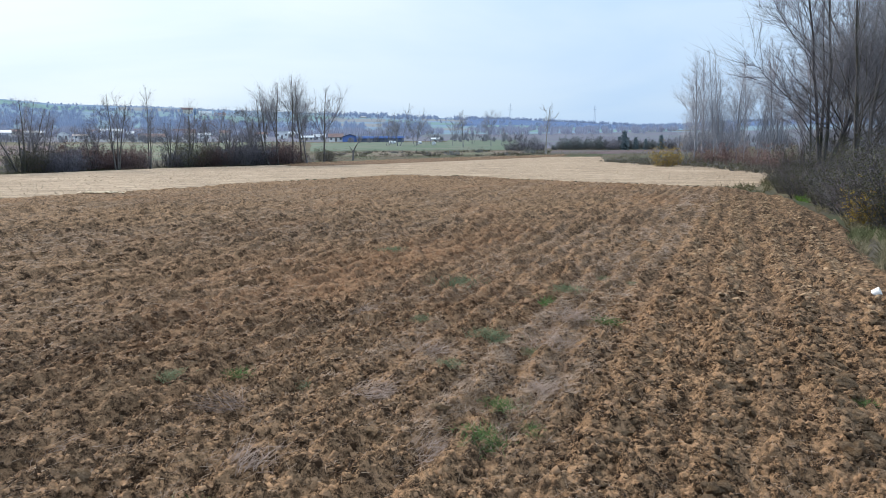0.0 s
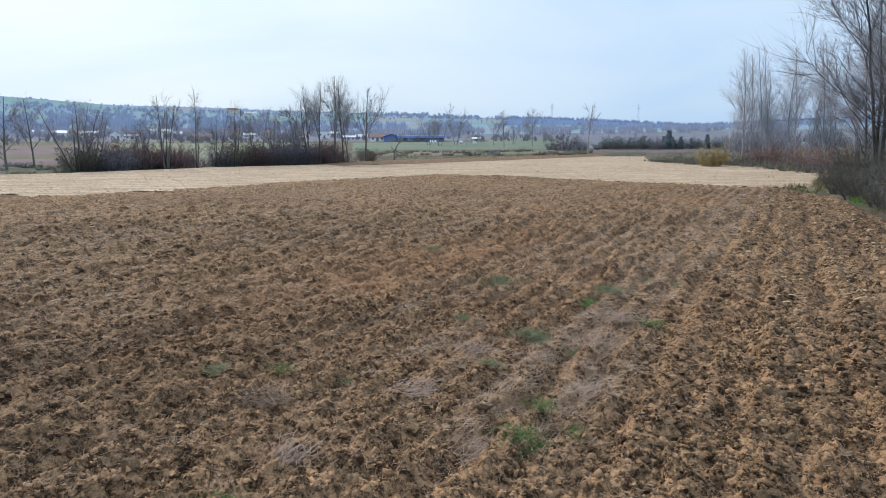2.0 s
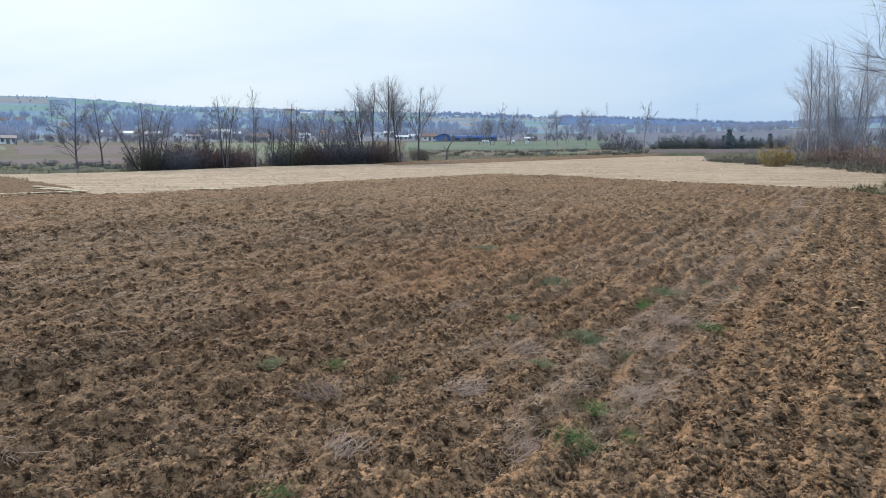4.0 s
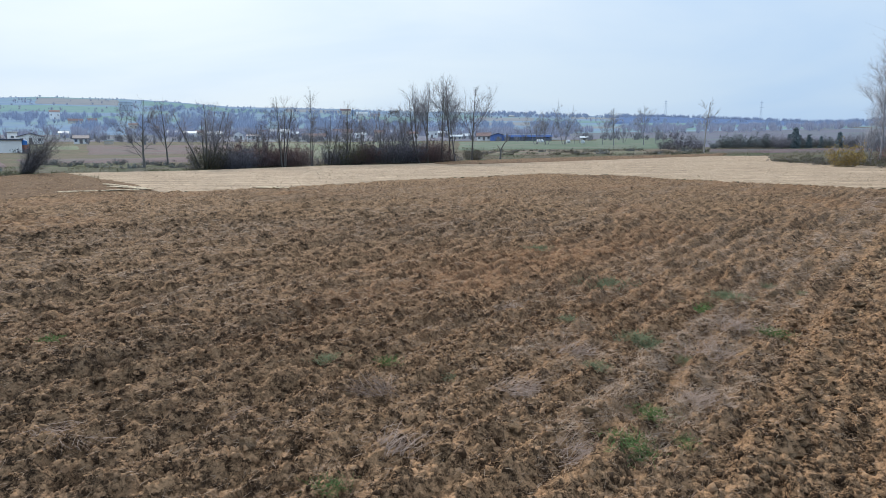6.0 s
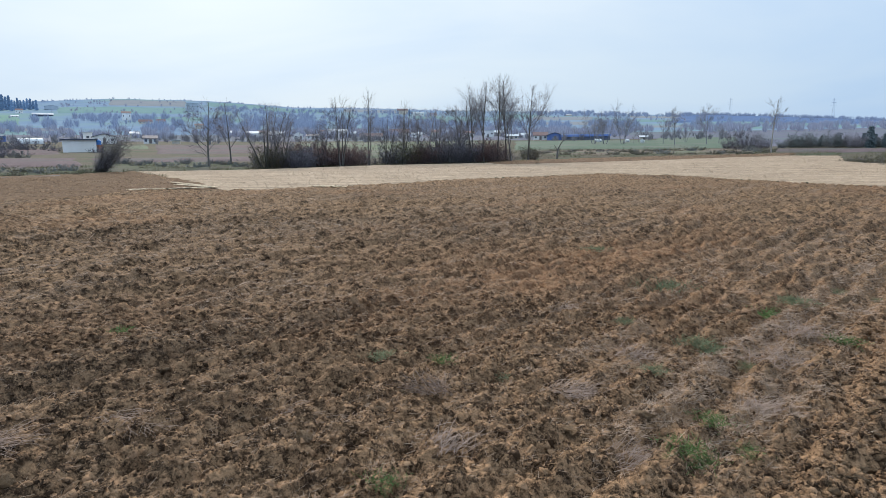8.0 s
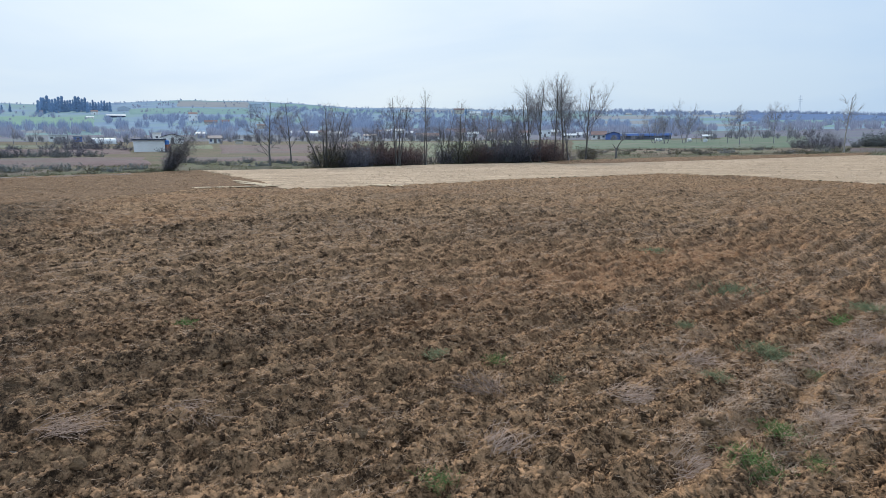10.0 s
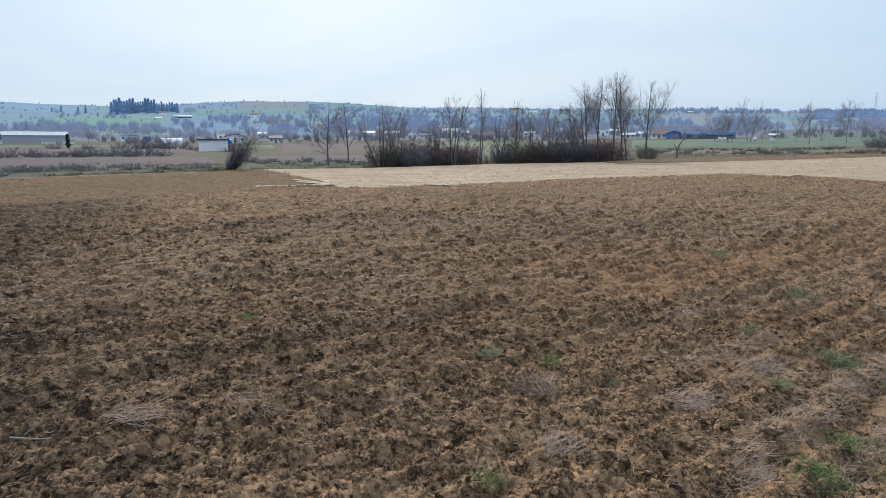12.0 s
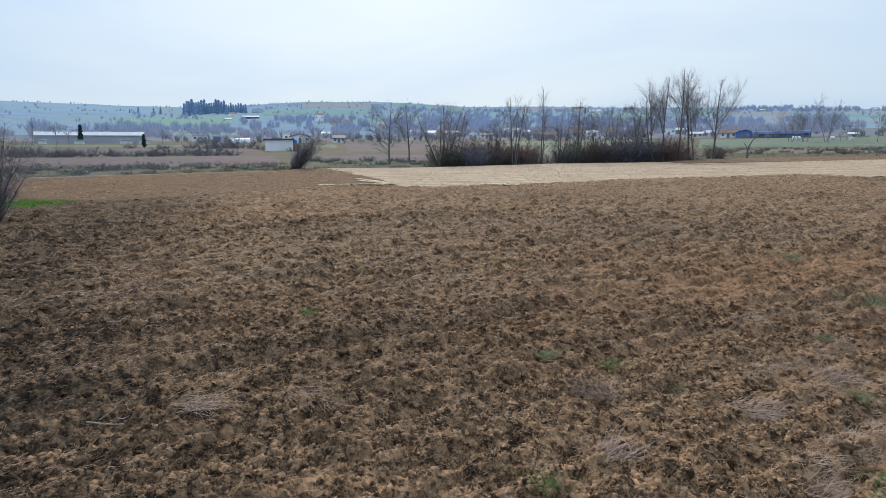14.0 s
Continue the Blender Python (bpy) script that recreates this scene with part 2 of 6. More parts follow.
SOIL = dict(dark=(0.022, 0.0125, 0.0065), light=(0.41, 0.255, 0.146))
M = {
    "soil": soil_material("turned_soil", SOIL["dark"], SOIL["light"], (0.30, 0.150, 0.078), (0.38, 0.270, 0.195), (0.045, 0.032, 0.022)),
    "soil_fine": soil_material("harrowed_soil", (0.05, 0.029, 0.016), (0.185, 0.112, 0.062), (0.18, 0.098, 0.052), (0.37, 0.29, 0.22), (0.1, 0.07, 0.05)),
    "clod": surface("clod_earth", (0.085, 0.054, 0.031), (0.33, 0.232, 0.152), 6, (0.18, 0.115, 0.065), 0.95, 0.12, 7, vary=0.3, spec=0.1),
    "lump": soil_material("loose_lump", (0.026, 0.015, 0.008), (0.385, 0.242, 0.142), (0.3, 0.15, 0.07), (0.5, 0.36, 0.26), (0.05, 0.03, 0.02), 0.55),
    "slab": surface("turned_slab", (0.11, 0.066, 0.036), (0.40, 0.277, 0.175), 18, None, 0.95, 0.02, 50, spec=0.1, island=True),
    "straw": surface("dry_grass", (0.18, 0.128, 0.095), (0.43, 0.325, 0.25), 6, None, 0.8, island=True),
    "straw_pale": surface("pale_chaff", (0.42, 0.33, 0.23), (0.66, 0.56, 0.42), 3, None, 0.8),
    "stubble": stubble_material("stubble_ground", (0.21, 0.158, 0.112), (0.44, 0.345, 0.255), (0.15, 0.112, 0.078)),
    "weed": surface("weed_green", (0.06, 0.12, 0.033), (0.13, 0.215, 0.075), 9, None, 0.6, vary=0.2),
    "weed_grey": surface("weed_grey_green", (0.13, 0.16, 0.09), (0.22, 0.25, 0.15), 9, None, 0.7, vary=0.2),
    # meadow to track: ground colours pushed towards blue to paint haze
    "meadow": surface("rough_meadow", (0.069, 0.062, 0.046), (0.122, 0.103, 0.083), 0.6, (0.064, 0.080, 0.049), 0.95, 0.1, 4),
    "verge": surface("green_verge", (0.049, 0.060, 0.039), (0.093, 0.101, 0.068), 0.8, (0.108, 0.095, 0.085), 0.95, 0.08, 8),
    "crop": surface("young_crop", (0.073, 0.111, 0.083), (0.122, 0.160, 0.120), 0.5, (0.132, 0.144, 0.122), 0.95),
    "fallow": surface("fallow_brown", (0.083, 0.062, 0.070), (0.142, 0.107, 0.117), 0.5, (0.098, 0.096, 0.095), 0.95, 0.1, 3),
    "track": surface("farm_track", (0.147, 0.129, 0.116), (0.235, 0.206, 0.201), 0.8, None, 0.95),
    "bark": surface("grey_bark", (0.105, 0.098, 0.098), (0.20, 0.188, 0.185), 7, (0.115, 0.115, 0.09), 0.9, 0.01, 30, vary=0.2),
    "bark_pale": surface("pale_bark", (0.22, 0.20, 0.18), (0.42, 0.39, 0.36), 5, None, 0.85, vary=0.1),
    # both twig tones lightened and blued with painted haze
    "twig": surface("hazed_twig", (0.135, 0.128, 0.146), (0.215, 0.205, 0.228), 3, None, 0.9, vary=0.25),
    "twig_pale": surface("hazed_pale_twig", (0.155, 0.153, 0.168), (0.25, 0.245, 0.262), 3, None, 0.9, vary=0.2),
    "twig_red": surface("twig_russet", (0.125, 0.082, 0.082), (0.205, 0.14, 0.13), 3, None, 0.9, vary=0.2),
    "leaf_yellow": surface("autumn_leaf", (0.30, 0.21, 0.05), (0.48, 0.35, 0.09), 2, (0.34, 0.22, 0.06), 0.7),
    "needle": surface("conifer_needle", (0.018, 0.04, 0.035), (0.04, 0.075, 0.06), 2, None, 0.8, vary=0.2),
    "white": surface("white_render", (0.80, 0.81, 0.82), (0.88, 0.88, 0.88), 0.9, (0.76, 0.76, 0.75), 0.8),
    "cream": surface("cream_render", (0.52, 0.47, 0.40), (0.66, 0.61, 0.53), 0.9, None, 0.8),
    "terracotta": surface("terracotta_tile", (0.19, 0.13, 0.125), (0.265, 0.185, 0.175), 1.5, (0.22, 0.17, 0.17), 0.85),
    "slate": surface("dark_roof_sheet", (0.05, 0.06, 0.09), (0.09, 0.10, 0.14), 1, None, 0.6),
    "blue": surface("blue_sheet", (0.10, 0.17, 0.42), (0.16, 0.25, 0.55), 0.7, None, 0.5),
    # shed wall in two mottled blue-greys
    "shed_wall": surface("blue_grey_shed_wall", (0.13, 0.15, 0.20), (0.21, 0.235, 0.29), 0.8, None, 0.7),
    # greenhouse wall in grey-mauve with a blotchy third tone
    "glass_wall": surface("mauve_greenhouse_wall", (0.33, 0.34, 0.40), (0.45, 0.46, 0.52), 0.25, (0.38, 0.38, 0.42), 0.4),
    "fascia": surface("bright_blue_sheet", (0.15, 0.25, 0.60), (0.22, 0.34, 0.70), 0.7, None, 0.5),
    "light_sheet": surface("pale_metal_sheet", (0.42, 0.46, 0.50), (0.56, 0.60, 0.64), 0.5, None, 0.5, metal=0.0),
    "film": surface("greenhouse_film", (0.60, 0.63, 0.66), (0.78, 0.80, 0.82), 0.3, (0.5, 0.53, 0.55), 0.35),
    "shade": surface("window_glass", (0.07, 0.08, 0.10), (0.12, 0.13, 0.16), 2, None, 0.25, spec=0.5),
    "door": surface("grey_door", (0.16, 0.15, 0.16), (0.24, 0.22, 0.22), 3, None, 0.6),
    "tank": surface("blue_plastic", (0.03, 0.16, 0.50), (0.05, 0.22, 0.6), 2, None, 0.35),
    "steel": surface("galvanised_steel", (0.30, 0.33, 0.36), (0.45, 0.48, 0.51), 2, None, 0.5, metal=0.6),
    "plastic": surface("white_plastic", (0.75, 0.76, 0.76), (0.85, 0.85, 0.85), 30, None, 0.4),
    # bare land with the mauve of haze put into its colour
    "hazed_land": surface("hazed_bare_land", (0.098, 0.108, 0.152), (0.147, 0.149, 0.195), 0.12, (0.118, 0.149, 0.159), 1.0),
    # the two grassland colours below carry the same haze blue
    "dry": surface("dry_meadow", (0.127, 0.103, 0.085), (0.196, 0.160, 0.134), 0.6, (0.118, 0.129, 0.091), 0.95, 0.1, 4),
    "meadow_green": surface("grass_green", (0.088, 0.118, 0.079), (0.142, 0.170, 0.116), 0.3, (0.157, 0.149, 0.128), 0.95, 0.1, 4),
    "brick": surface("red_brick", (0.25, 0.10, 0.07), (0.36, 0.17, 0.12), 3, None, 0.9),
    # fir needles painted haze blue, with emission for the veil
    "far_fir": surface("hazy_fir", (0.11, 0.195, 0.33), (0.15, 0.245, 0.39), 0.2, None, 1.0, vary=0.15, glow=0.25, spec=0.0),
    # haze-paled colour for distant steel and walls
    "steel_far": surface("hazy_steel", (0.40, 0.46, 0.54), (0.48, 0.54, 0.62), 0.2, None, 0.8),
    "stalk": surface("maize_stalk", (0.30, 0.235, 0.17), (0.58, 0.47, 0.36), 3, None, 0.85, island=True),
    # twig copy for distant trees, lightened to paint haze
    "twig_far": surface("hazed_far_twig", (0.18, 0.18, 0.205), (0.28, 0.275, 0.295), 2, None, 0.9, vary=0.15),
    "straw_grey": surface("dead_tussock", (0.18, 0.13, 0.105), (0.40, 0.305, 0.255), 6, None, 0.85, island=True),
    "tall_grass": surface("verge_grass", (0.06, 0.065, 0.032), (0.17, 0.145, 0.088), 1.5, (0.06, 0.085, 0.032), 0.9, island=True),
    "verge_bright": surface("bright_grass", (0.10, 0.20, 0.04), (0.18, 0.30, 0.07), 2, None, 0.8),
    # hills and hill fields: haze painted in as blue, plus weak emission
    "hill": surface("hazed_hill", (0.13, 0.19, 0.285), (0.195, 0.26, 0.335), 0.03, (0.165, 0.24, 0.255), 1.0, glow=0.15, spec=0.0),
    "hill_wood": surface("hazed_wooded_ridge", (0.085, 0.13, 0.235), (0.115, 0.165, 0.275), 0.03, None, 1.0, glow=0.15, spec=0.0),
    "hill_green": surface("hazed_green_field", (0.135, 0.215, 0.225), (0.165, 0.245, 0.245), 0.02, None, 1.0, glow=0.15, spec=0.0),
    "hill_bright": surface("hazed_hill_pasture", (0.14, 0.225, 0.205), (0.178, 0.265, 0.225), 0.03, None, 1.0, glow=0.15, spec=0.0),
    "hill_tan": surface("hazed_tan_field", (0.175, 0.195, 0.22), (0.215, 0.225, 0.245), 0.02, None, 1.0, glow=0.15, spec=0.0),
    "hill_pale": surface("hazed_pale_ridge", (0.16, 0.235, 0.31), (0.185, 0.26, 0.33), 0.01, None, 1.0, glow=0.15, spec=0.0),
    # far trees: haze mixed into both tones, lifted further by emission
    "hazed_wood": surface("hazed_wood", (0.16, 0.215, 0.33), (0.235, 0.29, 0.40), 0.05, None, 1.0, glow=0.3, spec=0.0, island=True),
    "far_bare": surface("hazed_bare_wood", (0.195, 0.225, 0.315), (0.285, 0.31, 0.395), 0.05, None, 1.0, glow=0.25, spec=0.0, island=True),
    "verge_grey": surface("verge_ground", (0.07, 0.068, 0.042), (0.19, 0.165, 0.115), 5, (0.13, 0.105, 0.07), 0.95, 0.08, 8),
    "grass_grey": surface("grey_green_grass", (0.10, 0.097, 0.056), (0.23, 0.20, 0.135), 1.5, (0.085, 0.105, 0.048), 0.9, island=True),
    "lump_far": soil_material("weathered_lump", (0.048, 0.029, 0.017), (0.36, 0.232, 0.145), (0.3, 0.15, 0.07), (0.5, 0.36, 0.26), (0.05, 0.03, 0.02), 0.4),
    # hedge leaves and twigs, raised and blued in colour to suggest haze
    "leaf_dark": surface("hazed_shrub_mass", (0.12, 0.118, 0.155), (0.20, 0.192, 0.24), 2, (0.12, 0.125, 0.125), 0.85, vary=0.25),
    "leaf_russet": surface("hazed_russet_leaf", (0.165, 0.112, 0.115), (0.26, 0.175, 0.16), 2, (0.15, 0.13, 0.15), 0.85, vary=0.25),
    "twig_dark": surface("hazed_dark_twig", (0.125, 0.118, 0.138), (0.205, 0.195, 0.22), 3, None, 0.9, vary=0.2),
    "twig_wood": surface("undergrowth_twig", (0.075, 0.068, 0.078), (0.145, 0.132, 0.145), 3, None, 0.9, vary=0.2),
    "leaf_wood": surface("undergrowth_leaf", (0.055, 0.062, 0.035), (0.115, 0.12, 0.065), 2, (0.11, 0.095, 0.075), 0.75, vary=0.2),
    "bark_dark": surface("dark_bark", (0.055, 0.053, 0.058), (0.11, 0.106, 0.112), 7, (0.06, 0.062, 0.045), 0.9, 0.01, 30, vary=0.2),
    "leaf_olive": surface("olive_leaf", (0.075, 0.08, 0.042), (0.14, 0.135, 0.072), 2, (0.15, 0.115, 0.07), 0.7, vary=0.2),
    # distant leaf, needle and poplar tones, paled and blued as haze
    "leaf_far": surface("hazed_evergreen_leaf", (0.135, 0.16, 0.165), (0.205, 0.235, 0.23), 2, (0.19, 0.19, 0.19), 0.8, vary=0.25),
    "needle_far": surface("hazed_needle", (0.11, 0.145, 0.165), (0.16, 0.20, 0.215), 2, None, 0.8, vary=0.2),
    "hazed_poplar_twig": surface("hazed_poplar_twig", (0.28, 0.285, 0.32), (0.40, 0.40, 0.435), 3, None, 0.9, vary=0.15),
}

# ---------------------------------------------------------------- shapes and noise
rng = np.random.default_rng(7)


def mesh_of(name, verts, faces, material, smooth=False):
    me = bpy.data.meshes.new(name)
    verts = np.asarray(verts, dtype=np.float64).reshape(-1, 3)
    if isinstance(faces, np.ndarray):
        n = faces.shape[1]
        me.vertices.add(len(verts))
        me.vertices.foreach_set("co", verts.ravel())
        me.loops.add(faces.size)
        me.loops.foreach_set("vertex_index", faces.ravel().astype(np.int32))
        me.polygons.add(len(faces))
        me.polygons.foreach_set("loop_start", np.arange(0, faces.size, n, dtype=np.int32))
        me.update(calc_edges=True)
    else:
        me.from_pydata([tuple(v) for v in verts], [], faces)
    me.materials.append(material)
    if smooth:
        me.polygons.foreach_set("use_smooth", np.ones(len(me.polygons), dtype=bool))
    me.update()
    return me


def link(name, me, parent=None, label=""):
    ob = new(name, me)
    if parent:
        ob.parent = parent
    if label:
        ob["label"] = label
    return ob


def part(name, bm, material, parent, label=""):
    me = bpy.data.meshes.new(name)
    bm.to_mesh(me)
    bm.free()
    me.materials.append(material)
    return link(name, me, parent, label)


def hash2(ix, iy, seed):
    h = (ix.astype(np.int64) * 374761393 + iy.astype(np.int64) * 668265263 + seed * 974634777) & 0xFFFFFFFF
    h = ((h ^ (h >> 13)) * 1274126177) & 0xFFFFFFFF
    h = ((h ^ (h >> 16)) * 2246822519) & 0xFFFFFFFF
    return ((h ^ (h >> 15)) & 0xFFFFFF) / float(0x1000000)


def value_noise(x, y, seed):
    ix, iy = np.floor(x), np.floor(y)
    fx, fy = x - ix, y - iy
    ix, iy = ix.astype(np.int64), iy.astype(np.int64)
    fx, fy = fx * fx * (3 - 2 * fx), fy * fy * (3 - 2 * fy)
    a, b = hash2(ix, iy, seed), hash2(ix + 1, iy, seed)
    c, d = hash2(ix, iy + 1, seed), hash2(ix + 1, iy + 1, seed)
    return (a + (b - a) * fx) * (1 - fy) + (c + (d - c) * fx) * fy


def fbm(x, y, seed, octaves=4):
    s, amp, tot = 0, 1.0, 0.0
    for i in range(octaves):
        s = s + amp * value_noise(x * 2 ** i + 13.7 * i, y * 2 ** i + 7.1 * i, seed + i)
        tot += amp
        amp *= 0.5
    return s / tot


def clods(x, y, cell, seed, keep=0.8):
    """Overlapping tilted slabs of earth, one to a cell, as heights in cell widths."""
    gx, gy = np.floor(x / cell).astype(np.int64), np.floor(y / cell).astype(np.int64)
    best = np.zeros_like(x)
    for i in (-1, 0, 1):
        for j in (-1, 0, 1):
            cx, cy = gx + i, gy + j
            h = [hash2(cx, cy, seed + k) for k in range(7)]
            dx = x / cell - (cx + 0.15 + 0.7 * h[0])
            dy = y / cell - (cy + 0.15 + 0.7 * h[1])
            a = h[2] * 6.283
            u, v = dx * np.cos(a) + dy * np.sin(a), -dx * np.sin(a) + dy * np.cos(a)
            size = 0.35 + 0.4 * h[3]
            v = v * (1.1 + 0.9 * h[4])
            d = np.maximum(np.maximum(abs(u), abs(v)), 0.72 * (abs(u) + abs(v))) / size
            body = np.clip(1.15 - d ** 1.7, 0, 0.75)
            z = body * (0.35 + 0.65 * h[5]) + np.where(body > 0, (h[6] - 0.5) * u * 0.9, 0)
            best = np.maximum(best, np.where(hash2(cx, cy, seed + 9) < keep, z * np.clip(body * 6, 0, 1), 0))
    return best


def smoothstep(a, b, x):
    t = np.clip((x - a) / (b - a), 0, 1)
    return t * t * (3 - 2 * t)


def inside(x, y, poly):
    """Signed distance, roughly: positive inside the closed outline."""
    x, y = np.asarray(x, float), np.asarray(y, float)
    odd = np.zeros(x.shape, bool)
    dist = np.full(x.shape, 1e9)
    for (x0, y0), (x1, y1) in zip(poly, poly[1:] + poly[:1]):
        cross = (y0 > y) != (y1 > y)
        with np.errstate(divide="ignore", invalid="ignore"):
            odd ^= cross & (x < (x1 - x0) * (y - y0) / (y1 - y0) + x0)
        k = np.clip(((x - x0) * (x1 - x0) + (y - y0) * (y1 - y0)) / ((x1 - x0) ** 2 + (y1 - y0) ** 2), 0, 1)
        dist = np.minimum(dist, np.hypot(x - x0 - k * (x1 - x0), y - y0 - k * (y1 - y0)))
    return np.where(odd, dist, -dist)


# ---------------------------------------------------------------- the lie of the land
PROFILE = np.array([(0, 0), (46, 0), (62, 0.22), (80, 0.55), (100, 1.0), (140, 1.75), (180, 2.55), (300, 6.0), (450, 11.0), (520, 13.8), (700, 20.0),
                    (1000, 26.0), (6000, 60.0)])


def land(x, y):
    r = np.hypot(x, y)
    return np.interp(r, PROFILE[:, 0], PROFILE[:, 1])


def place(az, r, lift=0.0):
    """The point on the land at that bearing (degrees, clockwise from the y axis) and distance."""
    x, y = r * math.sin(radians(az)), r * math.cos(radians(az))
    return Vector((x, y, float(land(x, y)) + lift))


FURROW = radians(24.0)


def along(x, y):
    return x * math.sin(FURROW) + y * math.cos(FURROW), x * math.cos(FURROW) - y * math.sin(FURROW)


PLOUGHED = [(5.5, -9), (7.6, 6), (8.9, 13), (10.1, 15.6), (12.5, 20.2), (16.9, 31.9), (17.9, 40.7), (9.1, 49.3), (1.8, 57.9), (-4.3, 60.4), (-14.6, 49.8),
            (-20.1, 40.3), (-24.2, 35.6), (-31.0, 34.4), (-29.8, 29), (-31, 22), (-32, 16.6), (-30.5, 12.5), (-30, 3), (-28, -9)]
HARROWED = [(-26.0, 35.8), (-31.0, 34.4), (-29.8, 29), (-31, 22), (-32, 16.6), (-58, 22), (-57.5, 27.2), (-55.3, 39.2), (-50.9, 49.4), (-49.6, 54.2), (-36.7, 44.9)]
STUBBLE = [(-26.2, 35.9), (-24.2, 35.8), (-20.1, 40.5), (-14.6, 50), (-4.3, 60.6), (1.8, 58.1), (9.1, 49.5), (17.9, 40.9), (20.4, 42.8), (30, 59.8),
           (29.6, 67), (21, 85.6), (24.9, 105.4), (19, 107.7), (-6.1, 86.6), (-16.9, 79), (-20, 83), (-31.2, 75.9), (-41, 61.3), (-49.6, 54.4), (-36.7, 45.2)]
TURNED_STRIP = [(-20, 83.5), (-16.9, 79.2), (-6.1, 86.8), (19, 107.9), (22.3, 120.7), (-2, 105), (-20.1, 89.8)]


def residue(x, y):
    """Where dry grass lies on the turned earth: 0 to 1."""
    u, v = along(x, y)
    patch = 0.65 * fbm(u * 0.3, v * 3.2, 31, 4) + 0.35 * fbm(u * 2.0, v * 6.0, 33, 3)
    wide = fbm(u * 0.14, v * 0.3, 36, 3)
    near = 0.35 + 0.65 * smoothstep(4.5, 10, np.hypot(x, y) + 0.35 * x)
    amount = 0.85 * near * smoothstep(0.46, 0.64, patch * 0.74 + wide * 0.28) * (1 - 0.85 * smoothstep(1, -8, x + 1.21 * y))
    wander = 0.3 * (value_noise(u * 0.4, v * 0, 5) - 0.5)
    line = np.exp(-((v + 2.62 - 0.02 * u - wander) / 0.20) ** 2) + 0.8 * np.exp(-((v + 1.75 - 0.02 * u + wander) / 0.12) ** 2)
    line = line * smoothstep(0.25, 0.55, fbm(u * 0.9, v * 1.5, 37, 3)) * smoothstep(4, 6, u)
    left = np.exp(-((v + 12.4) / 0.5) ** 2) * smoothstep(0.35, 0.6, fbm(u * 0.3, v * 0.1, 77, 2))
    side = smoothstep(-0.4, -1.8, v) * 0.88 + 0.12
    groove = 1 - 0.85 * np.exp(-((v + 6.4) / 1.3) ** 2)
    amount = np.clip(amount + 0.08 * smoothstep(-7, -1, x) * smoothstep(0.38, 0.55, patch), 0, 1)
    return np.clip(amount * side * groove + 0.8 * line + 0.6 * left, 0, 1)


def rusty(x, y):
    """Where the subsoil shows red: 0 to 1."""
    u, v = along(x, y)
    return 0.3 * smoothstep(0.52, 0.72, fbm(u * 0.12, v * 0.3, 41, 3)) * smoothstep(0.5, -2, v) + 0.5 * np.exp(-(((x + 1.5) / 5.0) ** 2 + ((y - 12.5) / 5.5) ** 2)) * (0.3 + 1.1 * fbm(u * 0.5, v * 1.2, 47, 3))


def soil_darkening(x, y):
    """How far the earth darkens: shade painted along the deep furrow, moist patches, the low corner, and the left,
    right and far sides.
    """
    u, v = along(x, y)
    r = np.hypot(x, y)
    low = smoothstep(1, -8, x + 1.21 * y)
    # the first term paints the furrow's shade into the colour
    return np.clip(0.4 * np.exp(-((v + 7.2) / 0.13) ** 2) * smoothstep(12, 8, u) + 0.16 * smoothstep(-3.5, -9, v) * smoothstep(24, 12, r) * (0.45 + fbm(u * 0.3, v * 0.6, 44, 3))
                   + 0.35 * smoothstep(0.5, 0.75, fbm(x * 0.16, y * 0.16, 43, 3)) + 0.42 * smoothstep(-1.2, -4.5, x) * smoothstep(16, 8, r) + 1.3 * low + 0.32 * smoothstep(-0.9, 1.2, v) + 0.26 * smoothstep(12, 30, r), 0, 1.3)


